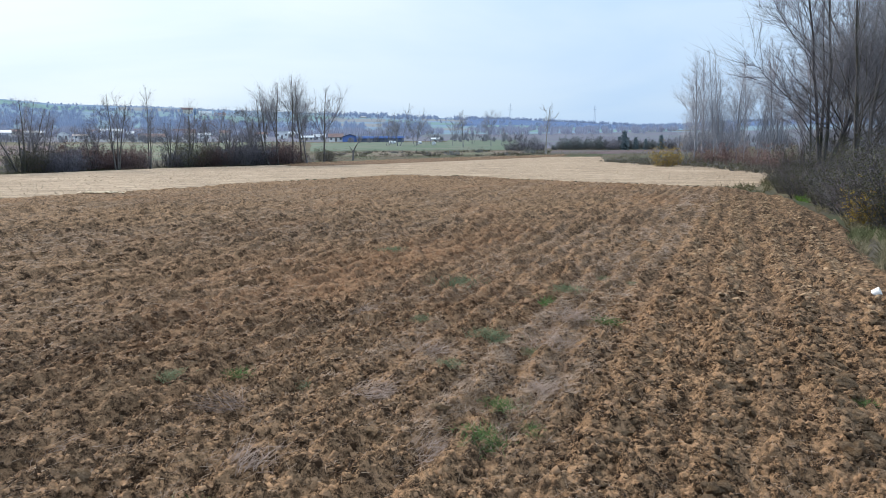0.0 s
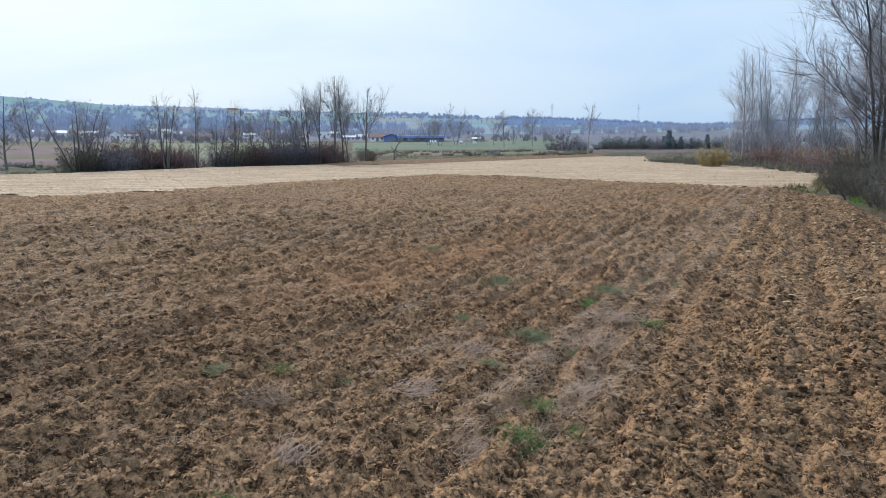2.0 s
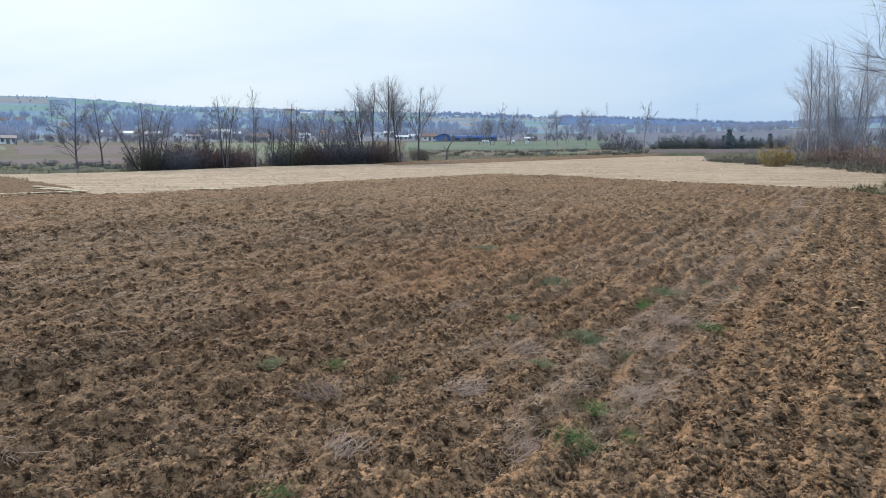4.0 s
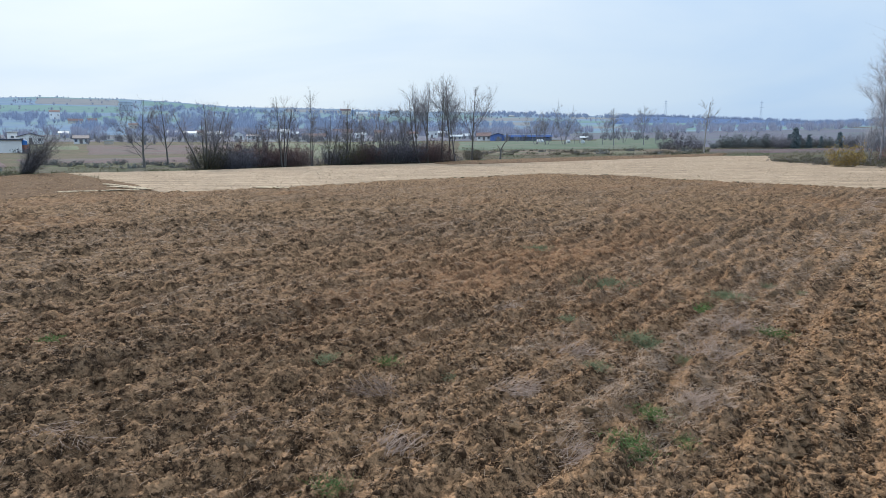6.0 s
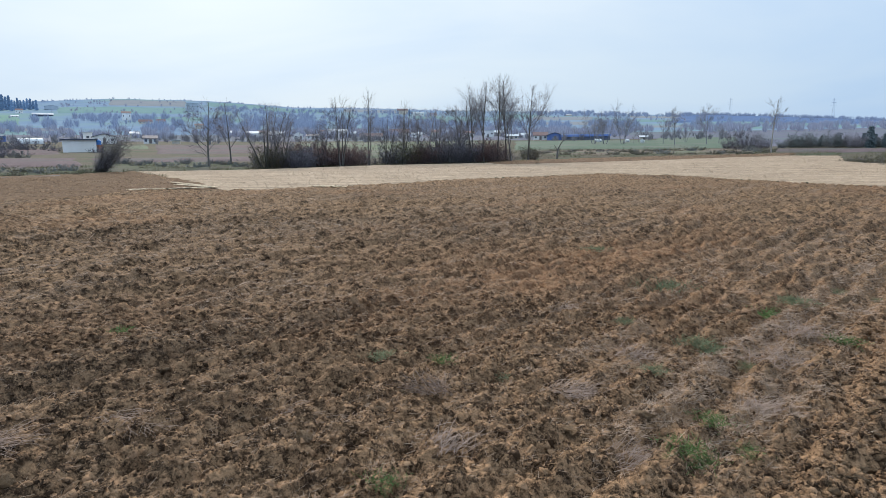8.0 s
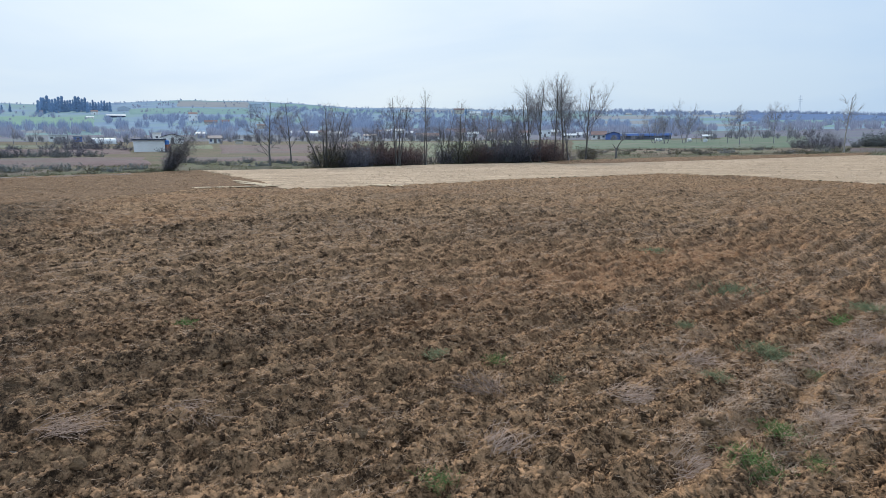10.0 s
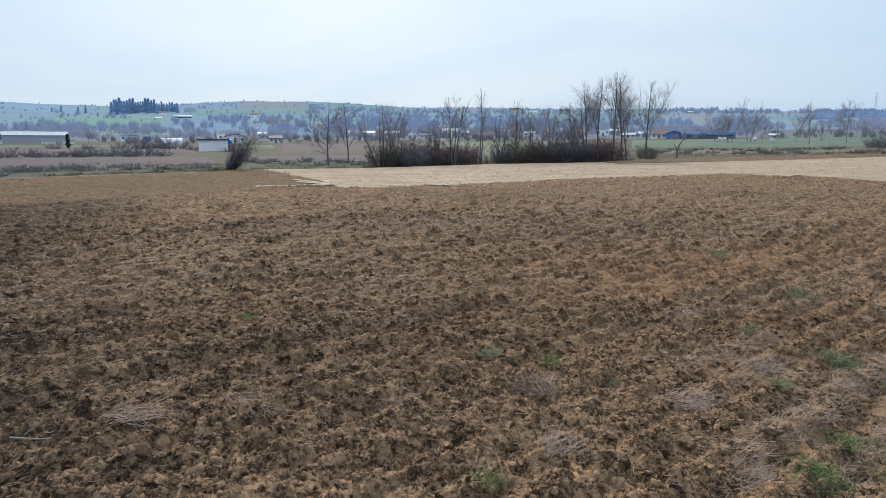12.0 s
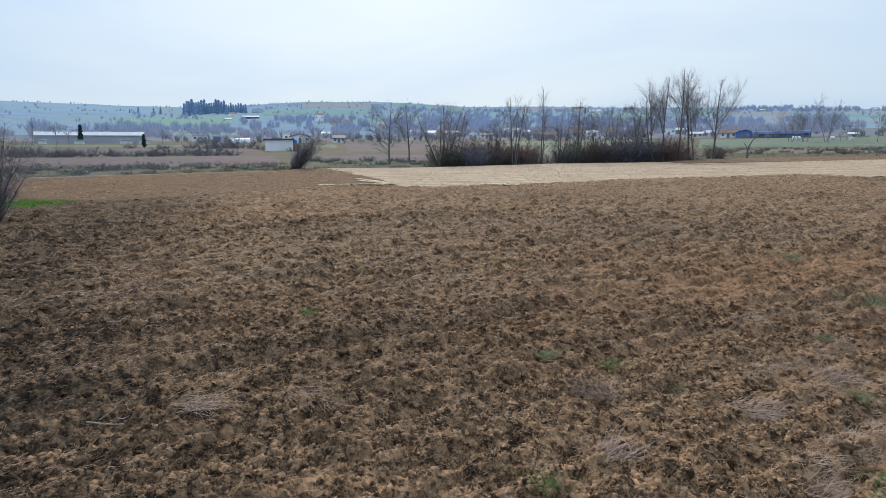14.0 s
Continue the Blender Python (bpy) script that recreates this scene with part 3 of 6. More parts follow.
def relief(x, y, r):
    """Height of the turned earth over the land."""
    u, v = along(x, y)
    right = smoothstep(-2.2, -0.6, v)
    wob = 0.25 * value_noise(u * 0.5, v * 0.5, 3)
    ridge = (0.050 - 0.016 * right) * (0.35 + 1.1 * value_noise(u * 0.3 + 9, v * 1.3, 21)) * np.sin((v + wob) * 2 * math.pi / 0.48) + (0.012 + 0.012 * right) * np.sin((v + wob) * 2 * math.pi / 0.96)
    groove = -0.17 * np.exp(-((v + 7.18 + wob * 0.5) / 0.13) ** 2) + 0.12 * np.exp(-((v + 7.45 + wob * 0.5) / 0.16) ** 2)
    groove = groove * (0.35 + 0.65 * smoothstep(0.3, 0.5, fbm(u * 0.6, v * 0, 8, 2))) * smoothstep(11, 7, u)
    comb = 0.08 * (fbm(u * 0.7, v * 4.5, 23, 2) - 0.5) * (1 - 0.5 * right)
    swell = 0.16 * (fbm(x * 0.35, y * 0.35, 11, 3) - 0.5)
    huge = (0.06 + 0.10 * smoothstep(7, 20, r)) * clods(u * 0.6, v * 1.1, 0.5, 500, 0.3 + 0.4 * smoothstep(10, 22, r))
    big = smoothstep(44, 26, r) * 0.26 * (0.34 + 0.16 * smoothstep(8, 14, r)) * clods(u * 0.7, v * 1.1, 0.26, 100, 0.5)
    mid = smoothstep(19, 10, r) * 0.12 * 0.55 * clods(u * 0.8, v * 1.1, 0.12, 200, 0.85)
    small = np.where(r < 9, smoothstep(9, 5, r) * 0.055 * 0.5 * clods(x, y, 0.055, 300, 0.9), 0)
    ridged = 1 - abs(2 * fbm(x * 9, y * 9, 17, 3) - 1)
    rough = 0.025 * smoothstep(12, 6, r) * (ridged - 0.7) + 0.06 * (fbm(x * 3, y * 3, 19, 2) - 0.5)
    return ridge + comb + groove + swell + huge - 0.07 + big + mid + small + rough


def set_values(me, **values):
    for key, v in values.items():
        a = me.attributes.new(key, "FLOAT", "POINT")
        a.data.foreach_set("value", np.asarray(v, dtype=np.float32).ravel())


def polar_sheet(az0, az1, daz, radii):
    """Grid points and quads of a fan round the origin."""
    az = np.radians(np.arange(az0, az1 + daz / 2, daz))
    R, A = np.meshgrid(radii, az, indexing="ij")
    x, y = R * np.sin(A), R * np.cos(A)
    n, k = R.shape
    i = np.arange(n * k).reshape(n, k)
    quads = np.stack([i[:-1, :-1], i[:-1, 1:], i[1:, 1:], i[1:, :-1]], -1).reshape(-1, 4)[:, ::-1]
    return x.ravel(), y.ravel(), quads


def trimmed(x, y, quads, keep):
    """The quads whose corners are kept, with the unused points dropped."""
    quads = quads[keep[quads].all(1)]
    used = np.zeros(len(x), bool)
    used[quads.ravel()] = True
    at = np.cumsum(used) - 1
    return used, at[quads]


def ring_radii(r0, r1, floor, rate):
    out = [r0]
    while out[-1] < r1:
        out.append(out[-1] + max(floor, rate * out[-1]))
    return np.array(out)


# ground: one sheet to the horizon
az_list = np.unique(np.round(np.concatenate([np.arange(-180, 181, 4.0), np.arange(-76, 46, 0.5)]), 3))
rad = np.concatenate([[0.0, 2, 5, 10, 16, 24, 32], np.arange(40, 200, 4.0), np.arange(200, 620, 12.0), [700, 850, 1000, 1500, 2500, 4500]])
R, A = np.meshgrid(rad, np.radians(az_list), indexing="ij")
gx, gy = R * np.sin(A), R * np.cos(A)
gz = land(gx, gy) - 0.10 + 0.25 * (fbm(gx * 0.12, gy * 0.12, 51, 4) - 0.5) * smoothstep(60, 140, R)
gz = gz - 0.35 * smoothstep(0.8, 3.0, inside(gx, gy, PLOUGHED))
n, k = R.shape
idx = np.arange(n * k).reshape(n, k)
quads = np.stack([idx[:-1, :-1], idx[1:, :-1], idx[1:, 1:], idx[:-1, 1:]], -1).reshape(-1, 4)
ground = link("ground", mesh_of("ground", np.stack([gx, gy, gz], -1), quads, M["meadow"], True))
tagged(ground, "rough brown and green meadow land rising gently away", "ground", kind="structure")

# the ploughed field
x, y, quads = polar_sheet(-71, 39, 0.17, ring_radii(3.4, 62, 0.018, 0.0050))
keep = inside(x, y, PLOUGHED) + 0.5 * (fbm(x * 1.5, y * 1.5, 61, 3) - 0.5) > 0
used, quads = trimmed(x, y, quads, keep)
x, y = x[used], y[used]
r = np.hypot(x, y)
edge = inside(x, y, PLOUGHED)
z = land(x, y) + 0.03 + relief(x, y, r) * smoothstep(-0.3, 0.8, edge) - 0.18 * smoothstep(0.35, -0.25, edge)
me = mesh_of("ploughed_field", np.stack([x, y, z], -1), quads, M["soil"])
u, v = along(x, y)
set_values(me, straw=residue(x, y), rust=rusty(x, y), dark_earth=soil_darkening(x, y))
field = link("ploughed_field", me)
tagged(field, "ploughed brown earth in clods and furrows with dry grass", "field", kind="structure")

# the same field round and behind the standpoint
X, Y = np.meshgrid(np.arange(-31, 9, 0.13), np.arange(-9.2, 11, 0.13), indexing="ij")
i = np.arange(X.size).reshape(X.shape)
quads = np.stack([i[:-1, :-1], i[1:, :-1], i[1:, 1:], i[:-1, 1:]], -1).reshape(-1, 4)
X, Y = X.ravel(), Y.ravel()
r, az = np.hypot(X, Y), np.degrees(np.arctan2(X, Y))
used, quads = trimmed(X, Y, quads, (inside(X, Y, PLOUGHED) > 0) & ((r < 3.55) | (az < -70.5) | (az > 38.5)))
X, Y, r = X[used], Y[used], r[used]
edge = inside(X, Y, PLOUGHED)
me = mesh_of("ploughed_headland", np.stack([X, Y, land(X, Y) + 0.025 + relief(X, Y, np.maximum(r, 8.0)) * smoothstep(-0.3, 0.8, edge) - 0.3 * smoothstep(0.4, 0, edge)], -1), quads, M["soil"])
set_values(me, straw=residue(X, Y), rust=0 * X, dark_earth=0.2 + 0 * X)
tagged(link("ploughed_headland", me), "ploughed brown earth of the headland with clods", "field", kind="structure")


def row_bend(x):
    """The drilled rows of the stubble turn with the field: y + row_bend(x) is the same along a row."""
    return -0.18 * x + 0.35 * 8 * np.logaddexp(0, (x - 2) / 8)


def patch(name, poly, material, step, lift, label, bumps=0.0, values=True, seed=0):
    xs, ys = [p[0] for p in poly], [p[1] for p in poly]
    X, Y = np.meshgrid(np.arange(min(xs) - step, max(xs) + 2 * step, step), np.arange(min(ys) - step, max(ys) + 2 * step, step), indexing="ij")
    n, k = X.shape
    i = np.arange(n * k).reshape(n, k)
    q = np.stack([i[:-1, :-1], i[1:, :-1], i[1:, 1:], i[:-1, 1:]], -1).reshape(-1, 4)
    X, Y = X.ravel(), Y.ravel()
    d = inside(X, Y, poly) + 0.6 + 1.2 * step * (fbm(X / step / 3, Y / step / 3, 71 + seed, 2) - 0.5)
    used, q = trimmed(X, Y, q, d > 0)
    X, Y, d = X[used], Y[used], d[used]
    Z = land(X, Y) - 0.3 + (lift + 0.3) * smoothstep(-step, 1.5 * step, d) + bumps * (fbm(X * 1.7, Y * 1.7, 73 + seed, 3) - 0.5)
    me = mesh_of(name, np.stack([X, Y, Z], -1), q, material, True)
    if name == "stubble_field":
        set_values(me, row=Y + row_bend(X))
    if values:
        set_values(me, straw=0.25 * fbm(X * 0.5, Y * 0.5, 5, 3), rust=0.4 * fbm(X * 0.1, Y * 0.1, 6, 2), dark_earth=(0.8 if name == "turned_strip" else 0.1) + 0 * X)
    return tagged(link(name, me), label, "field", kind="structure")


patch("harrowed_field", HARROWED, M["soil_fine"], 0.35, 0.05, "smooth harrowed reddish-brown earth beside the ploughed field", 0.2, seed=1)
patch("stubble_field", STUBBLE, M["stubble"], 0.5, 0.04, "pale straw-coloured maize stubble behind the ploughed earth", 0.06, False, 2)
patch("turned_strip", TURNED_STRIP, M["soil"], 0.5, 0.07, "narrow strip of brown turned earth beyond the stubble", 0.2, seed=3)

# far hills, with haze painted into their colour and glow
CREST = np.array([(-180, 2.4), (-120, 2.8), (-80, 3.5), (-65.5, 3.72), (-58.3, 3.6), (-53, 3.5), (-48.3, 3.75), (-43.7, 4.08), (-39, 4.1), (-34.3, 3.92), (-30, 3.58),
                  (-22, 3.5), (-16.5, 3.3), (-6.8, 3.05), (-1, 2.78), (5.7, 2.46), (12.7, 2.05), (17.3, 1.72), (20.3, 1.8), (34, 2.2), (80, 2.5), (180, 2.4)])


def hill_height(r, az):
    top = np.interp(az, CREST[:, 0], CREST[:, 1]) + 0.10 * (fbm(az * 0.35 + 90, az * 0, 81, 3) - 0.5)
    s = np.clip((r - 560) / 1140, 0, 1)
    e = 1.32 + (top - 1.32) * (s ** 0.8 + 0.10 * np.sin(s * math.pi) * (fbm(az * 0.12 + 50, s * 3, 83, 3) - 0.3))
    e = np.where(r > 1700, top - (r - 1700) / 300, e)
    return EYE + r * np.tan(np.radians(e))


az_list = np.unique(np.round(np.concatenate([np.arange(-180, 181, 3.0), np.arange(-72, 42, 0.4)]), 3))
rad = np.concatenate([np.arange(540, 1700, 40.0), [1700, 1760, 1850, 2000]])
R, A = np.meshgrid(rad, az_list, indexing="ij")
hx, hy = R * np.sin(np.radians(A)), R * np.cos(np.radians(A))
hz = hill_height(R, A)
hz[0] = land(hx[0], hy[0]) - 3
n, k = R.shape
idx = np.arange(n * k).reshape(n, k)
quads = np.stack([idx[:-1, :-1], idx[1:, :-1], idx[1:, 1:], idx[:-1, 1:]], -1).reshape(-1, 4)
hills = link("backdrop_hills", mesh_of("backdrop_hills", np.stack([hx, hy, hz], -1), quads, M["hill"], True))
tagged(hills, "hazy blue-green hills with fields at the horizon", "hills", kind="structure")

# ---------------------------------------------------------------- trees and shrubs


def sweep(verts, faces, pts, radii, sides):
    """Adds a tapered tube along pts."""
    base = len(verts)
    n = len(pts)
    for i in range(n):
        d = (pts[min(i + 1, n - 1)] - pts[max(i - 1, 0)])
        d /= (np.linalg.norm(d) + 1e-9)
        a = np.cross(d, (0.0, 0.0, 1.0) if abs(d[2]) < 0.9 else (1.0, 0.0, 0.0))
        a /= np.linalg.norm(a) + 1e-9
        b = np.cross(d, a)
        for k in range(sides):
            w = 2 * math.pi * k / sides
            verts.append(pts[i] + radii[i] * (math.cos(w) * a + math.sin(w) * b))
    for i in range(n - 1):
        for k in range(sides):
            p, q = base + i * sides + k, base + i * sides + (k + 1) % sides
            faces.append((p, q, q + sides, p + sides))


def spike(verts, faces, a, b, radius):
    """Adds a twig that tapers from a to its tip at b."""
    i = len(verts)
    d = b - a
    p = np.cross(d, (0.0, 0.0, 1.0) if abs(d[2]) < 0.9 * np.linalg.norm(d) else (1.0, 0.0, 0.0))
    p *= radius / (np.linalg.norm(p) + 1e-9)
    q = np.cross(d, p) / (np.linalg.norm(d) + 1e-9)
    verts += [a + p, a - 0.5 * p + 0.87 * q, a - 0.5 * p - 0.87 * q, b]
    faces += [(i, i + 1, i + 3), (i + 1, i + 2, i + 3), (i + 2, i, i + 3)]


def bent(g, start, direction, length, n, wob, lift=0.0):
    """A crooked line of n + 1 points that bends upwards by lift."""
    pts = [np.array(start, float)]
    d = np.array(direction, float)
    d /= np.linalg.norm(d)
    for i in range(n):
        d = d + g.normal(0, wob, 3) + np.array((0, 0, lift))
        d /= np.linalg.norm(d)
        pts.append(pts[-1] + d * length / n)
    return pts


def at_fraction(pts, f):
    s = f * (len(pts) - 1)
    i = min(int(s), len(pts) - 2)
    return pts[i] + (pts[i + 1] - pts[i]) * (s - i), pts[i + 1] - pts[i]


def side_way(g, d, spread):
    """A direction that leaves d by about spread degrees, to a random side."""
    d = d / np.linalg.norm(d)
    s = g.normal(0, 1, 3)
    s -= d * s.dot(d)
    s /= np.linalg.norm(s) + 1e-9
    a = radians(spread * g.uniform(0.75, 1.25))
    return d * math.cos(a) + s * math.sin(a)


def grow(g, height, radius, limbs=14, fork=6, twigs=5, crown=0.35, bare=0.25, spread=48, lift=0.10, lean=(0, 0), stems=1, fine=0.011, base_spread=0.25, crook=0.5):
    """Geometry of a leafless tree: (trunk and limbs, twigs), each as points and faces. The longer a limb, the more it forks."""
    tv, tf, cv, cf = [], [], [], []
    for s in range(stems):
        h = height * (1 if s == 0 else g.uniform(0.65, 1.0))
        out = g.normal(0, base_spread * 0.62, 2) if stems > 1 else np.zeros(2)
        start = np.array((out[0] * 0.8, out[1] * 0.8, -0.15))
        trunk = bent(g, start, (lean[0] + out[0] * 0.5, lean[1] + out[1] * 0.5, 1.0), h, 9, 0.06 * crook, 0.03)
        rr = radius * (1 if stems == 1 else g.uniform(0.6, 1.0))
        sweep(tv, tf, trunk, [rr * (1.35 if i == 0 else 1) * (1 - 0.93 * i / 9) + 0.012 for i in range(10)], 6)
        count = max(3, int(limbs * (1 if stems == 1 else 0.6)))
        for k in range(count):
            f = bare + (0.97 - bare) * ((k + g.uniform(0, 1)) / count) ** 0.9
            p, d = at_fraction(trunk, f)
            lr = max(rr * (1 - 0.93 * f) * 0.5, 0.014)
            ln = h * ((1.02 - f) * crown + 0.05) * g.uniform(0.6, 1.15)
            limb = bent(g, p, side_way(g, d, spread), ln, 5, 0.13 * crook, lift)
            sweep(tv, tf, limb, [lr * (1 - 0.8 * i / 5) for i in range(6)], 4)
            share = min(1.5, ln / (h * crown * 0.55))
            for _ in range(max(2, round(fork * share))):
                p2, d2 = at_fraction(limb, g.uniform(0.15, 1.0))
                sub = bent(g, p2, side_way(g, d2, 36), (ln * 0.50 + 0.02 * h) * g.uniform(0.5, 1.1), 2, 0.16 * crook, lift * 1.2)
                r2 = max(lr * 0.35, fine * 1.2)
                sweep(cv, cf, sub, [r2, r2 * 0.7, fine * 0.5], 3)
                for _ in range(max(2, int(twigs * 1.7 * share))):
                    p3, d3 = at_fraction(sub, g.uniform(0.1, 1.0))
                    tw = bent(g, p3, side_way(g, d3, 30), (ln * 0.26 + 0.025 * h) * g.uniform(0.5, 1.25), 1, 0.2 * crook, lift)
                    spike(cv, cf, tw[0], tw[1], fine * 1.2)
        for _ in range(fork):
            p2, d2 = at_fraction(trunk, g.uniform(0.75, 1.0))
            tw = bent(g, p2, side_way(g, d2, 24), h * 0.10 * g.uniform(0.5, 1.2), 2, 0.10 * crook, lift)
            sweep(cv, cf, tw, [fine * 1.1, fine * 0.8, fine * 0.4], 3)
    return (tv, tf), (cv, cf)


def tree_thing(name, label, geo, wood, twig, group="", category="tree"):
    root = new(name)
    (tv, tf), (cv, cf) = geo
    link("trunk", mesh_of("trunk", tv, tf, wood, True), root)
    link("crown", mesh_of("crown", cv, cf, twig, True), root, "bare fine twigs")
    return tagged(root, label, category, group)


def bush_geo(g, height, width, stems=40, twigs=9, fine=0.012, lean=0.0):
    """Many thin stems that rise from one stool and fan out."""
    sv, sf, cv, cf = [], [], [], []
    tips = []
    for _ in range(stems):
        a, f = g.uniform(0, 6.283), math.sqrt(g.uniform(0, 1))
        base = np.array((math.cos(a) * f * width * 0.28, math.sin(a) * f * width * 0.28, -0.1))
        way = np.array((math.cos(a) * f * width * 0.45 + lean * height, math.sin(a) * f * width * 0.45, height * g.uniform(0.75, 1.1)))
        ln = np.linalg.norm(way) * (1.0 - 0.25 * f * f) * g.uniform(0.45, 1.0)
        stem = bent(g, base, way, ln, 4, 0.11, 0.0)
        sweep(sv, sf, stem, [0.017 * (1 - 0.75 * i / 4) for i in range(5)], 3)
        for _ in range(twigs):
            p, d = at_fraction(stem, g.uniform(0.12, 1.0))
            tw = bent(g, p, side_way(g, d, 62), height * 0.16 * g.uniform(0.5, 1.3), 1, 0.22, 0.03)
            spike(cv, cf, tw[0], tw[1], fine * 1.3)
            tips.append(tw)
    return (sv, sf), (cv, cf), tips


def leaves_on(g, tips, count, size, droop=0.0):
    """Small folded leaves scattered along twigs."""
    v, f = [], []
    for _ in range(count):
        tw = tips[g.integers(len(tips))]
        p, d = at_fraction(tw, g.uniform(0, 1))
        p = p + g.normal(0, size * 0.9, 3)
        a = g.normal(0, 1, 3)
        a /= np.linalg.norm(a)
        b = np.cross(a, g.normal(0, 1, 3))
        b /= np.linalg.norm(b) + 1e-9
        up = np.cross(a, b)
        s = size * g.uniform(0.5, 1.3)
        i = len(v)
        v += [p - a * s, p + b * s * 0.45 + up * s * 0.15, p + a * s, p - b * s * 0.45 + up * s * 0.15]
        f += [(i, i + 1, i + 2), (i, i + 2, i + 3)]
    return v, f


def bush_thing(name, label, g, height, width, stems, twigs, wood, twig, leaf=None, leaves=0, size=0.06, fine=0.012, lean=0.0, group="", category="bush"):
    root = new(name)
    st, tw, tips = bush_geo(g, height, width, stems, twigs, fine, lean)
    tagged(link("branchwork", mesh_of("branchwork", *st, wood, True), root), kind="stuff")
    tagged(link("crown", mesh_of("crown", *tw, twig, True), root), kind="stuff")
    if leaves:
        tagged(link("foliage", mesh_of("foliage", *leaves_on(g, tips, leaves, size), leaf), root, "small sparse leaves"), kind="stuff")
    return tagged(root, label, category, group)


def conifer_thing(name, label, g, height, width, group="", slim=False, category="conifer", needle=None):
    """A tapered trunk with whorls of drooping needle sprays."""
    root = new(name)
    tv, tf, nv, nf = [], [], [], []
    trunk = bent(g, (0, 0, -0.2), (0, 0, 1), height, 6, 0.01)
    sweep(tv, tf, trunk, [height * 0.02 * (1 - 0.9 * i / 6) + 0.02 for i in range(7)], 6)
    rows = 16
    for k in range(rows):
        f = 0.08 + 0.9 * k / rows
        wide = width * 0.5 * ((1 - f) ** (0.55 if slim else 0.85)) + width * 0.06
        for _ in range(11):
            a = g.uniform(0, 6.283)
            p, _d = at_fraction(trunk, min(f + g.uniform(-0.02, 0.03), 1))
            ln = wide * g.uniform(0.6, 1.15)
            droop = 0.9 if slim else g.uniform(-0.35, 0.15)
            for _b in range(4):
                q = p + np.array((math.cos(a), math.sin(a), droop)) * ln * g.uniform(0.25, 1.0) + g.normal(0, width * 0.05, 3)
                s = width * 0.13 * g.uniform(0.6, 1.3)
                e1, e2 = g.normal(0, 1, 3), g.normal(0, 1, 3)
                e1 /= np.linalg.norm(e1)
                e2 = np.cross(e1, e2)
                e2 /= np.linalg.norm(e2) + 1e-9
                e3 = np.cross(e1, e2)
                i = len(nv)
                nv += [q + e1 * s, q - e1 * s * 0.5 + e2 * s * 0.8, q - e1 * s * 0.5 - e2 * s * 0.8, q + e3 * s * 0.7]
                nf += [(i, i + 1, i + 2), (i, i + 1, i + 3), (i + 1, i + 2, i + 3), (i, i + 2, i + 3)]
    link("trunk", mesh_of("trunk", tv, tf, M["bark"], True), root)
    link("needles", mesh_of("needles", nv, nf, needle or M["needle"]), root)
    return tagged(root, label, category, group)


def seat(ob, az, r, turn=0.0, size=1.0, sink=0.12, tall=1.0):
    """Stands a thing on the land."""
    ob.matrix_basis = Matrix.Translation(place(az, r, -sink)) @ Matrix.Rotation(radians(turn), 4, "Z") @ Matrix.Diagonal((size, size, size * tall, 1))
    return ob


def again(ob, az, r, turn=0.0, size=1.0, sink=0.12, tall=1.0):
    scale = Matrix.Diagonal((size / ob.scale[0], size / ob.scale[1], size * tall / ob.scale[2], 1))
    return copy_thing(ob, Matrix.Translation(place(az, r, -sink)) @ Matrix.Rotation(radians(turn), 4, "Z") @ scale)


g = np.random.default_rng(21)
HEDGE = "trees in the field hedge"
seat(tree_thing("bare_tree", "leafless grey tree with several stems in the hedge", grow(g, 7.6, 0.10, 13, 6, 7, 0.60, 0.2, 30, 0.03, stems=5, base_spread=0.55, fine=0.006), M["bark"], M["twig"], HEDGE), -32.3, 79)
t_multi = seat(tree_thing("bare_tree", "leafless many-stemmed tree with a rounded crown in the hedge", grow(g, 8.4, 0.10, 14, 6, 7, 0.58, 0.22, 30, 0.03, stems=4, base_spread=0.45, fine=0.006), M["bark"], M["twig"], HEDGE), -26.15, 81)
seat(tree_thing("bare_tree", "slender leafless tree rising above the hedge", grow(g, 9.5, 0.09, 16, 6, 6, 0.45, 0.25, 25, 0.04, stems=2, base_spread=0.3, fine=0.006), M["bark"], M["twig_pale"], HEDGE), -23.8, 84)
t_slim = seat(tree_thing("bare_tree", "thin leafless tree among russet hedge shrubs", grow(g, 8.0, 0.09, 16, 6, 6, 0.55, 0.2, 32, 0.03, stems=3, base_spread=0.5, fine=0.006), M["bark"], M["twig"], HEDGE), -20.9, 86)
again(t_slim, -19.1, 87, 130, 0.95)
again(t_slim, -22.4, 85, 40, 0.85)
again(t_slim, -17.6, 87, 200, 0.92)
again(t_slim, -16.3, 88, 300, 0.85)
again(t_multi, -31.2, 80, 70, 0.8)
again(t_multi, -27.7, 81, 150, 0.72)
# the tall clump
t_tall = seat(tree_thing("bare_tree", "tall leafless poplar with steep upright branches in the hedge", grow(g, 11.4, 0.13, 20, 7, 7, 0.52, 0.25, 24, 0.05, fine=0.006), M["bark"], M["twig_pale"], HEDGE), -12.7, 90)
again(t_tall, -13.9, 89, 100, 0.93)
again(t_tall, -12.0, 92, 200, 0.97)
again(t_tall, -14.9, 90, 260, 0.88)
t_lean = seat(tree_thing("bare_tree", "leafless tree leaning over the hedge", grow(g, 8.6, 0.12, 17, 7, 7, 0.62, 0.25, 32, 0.05, lean=(-0.32, 0), fine=0.006), M["bark"], M["twig"], HEDGE), -14.6, 88)
again(t_lean, -15.6, 89, 15, 0.85)
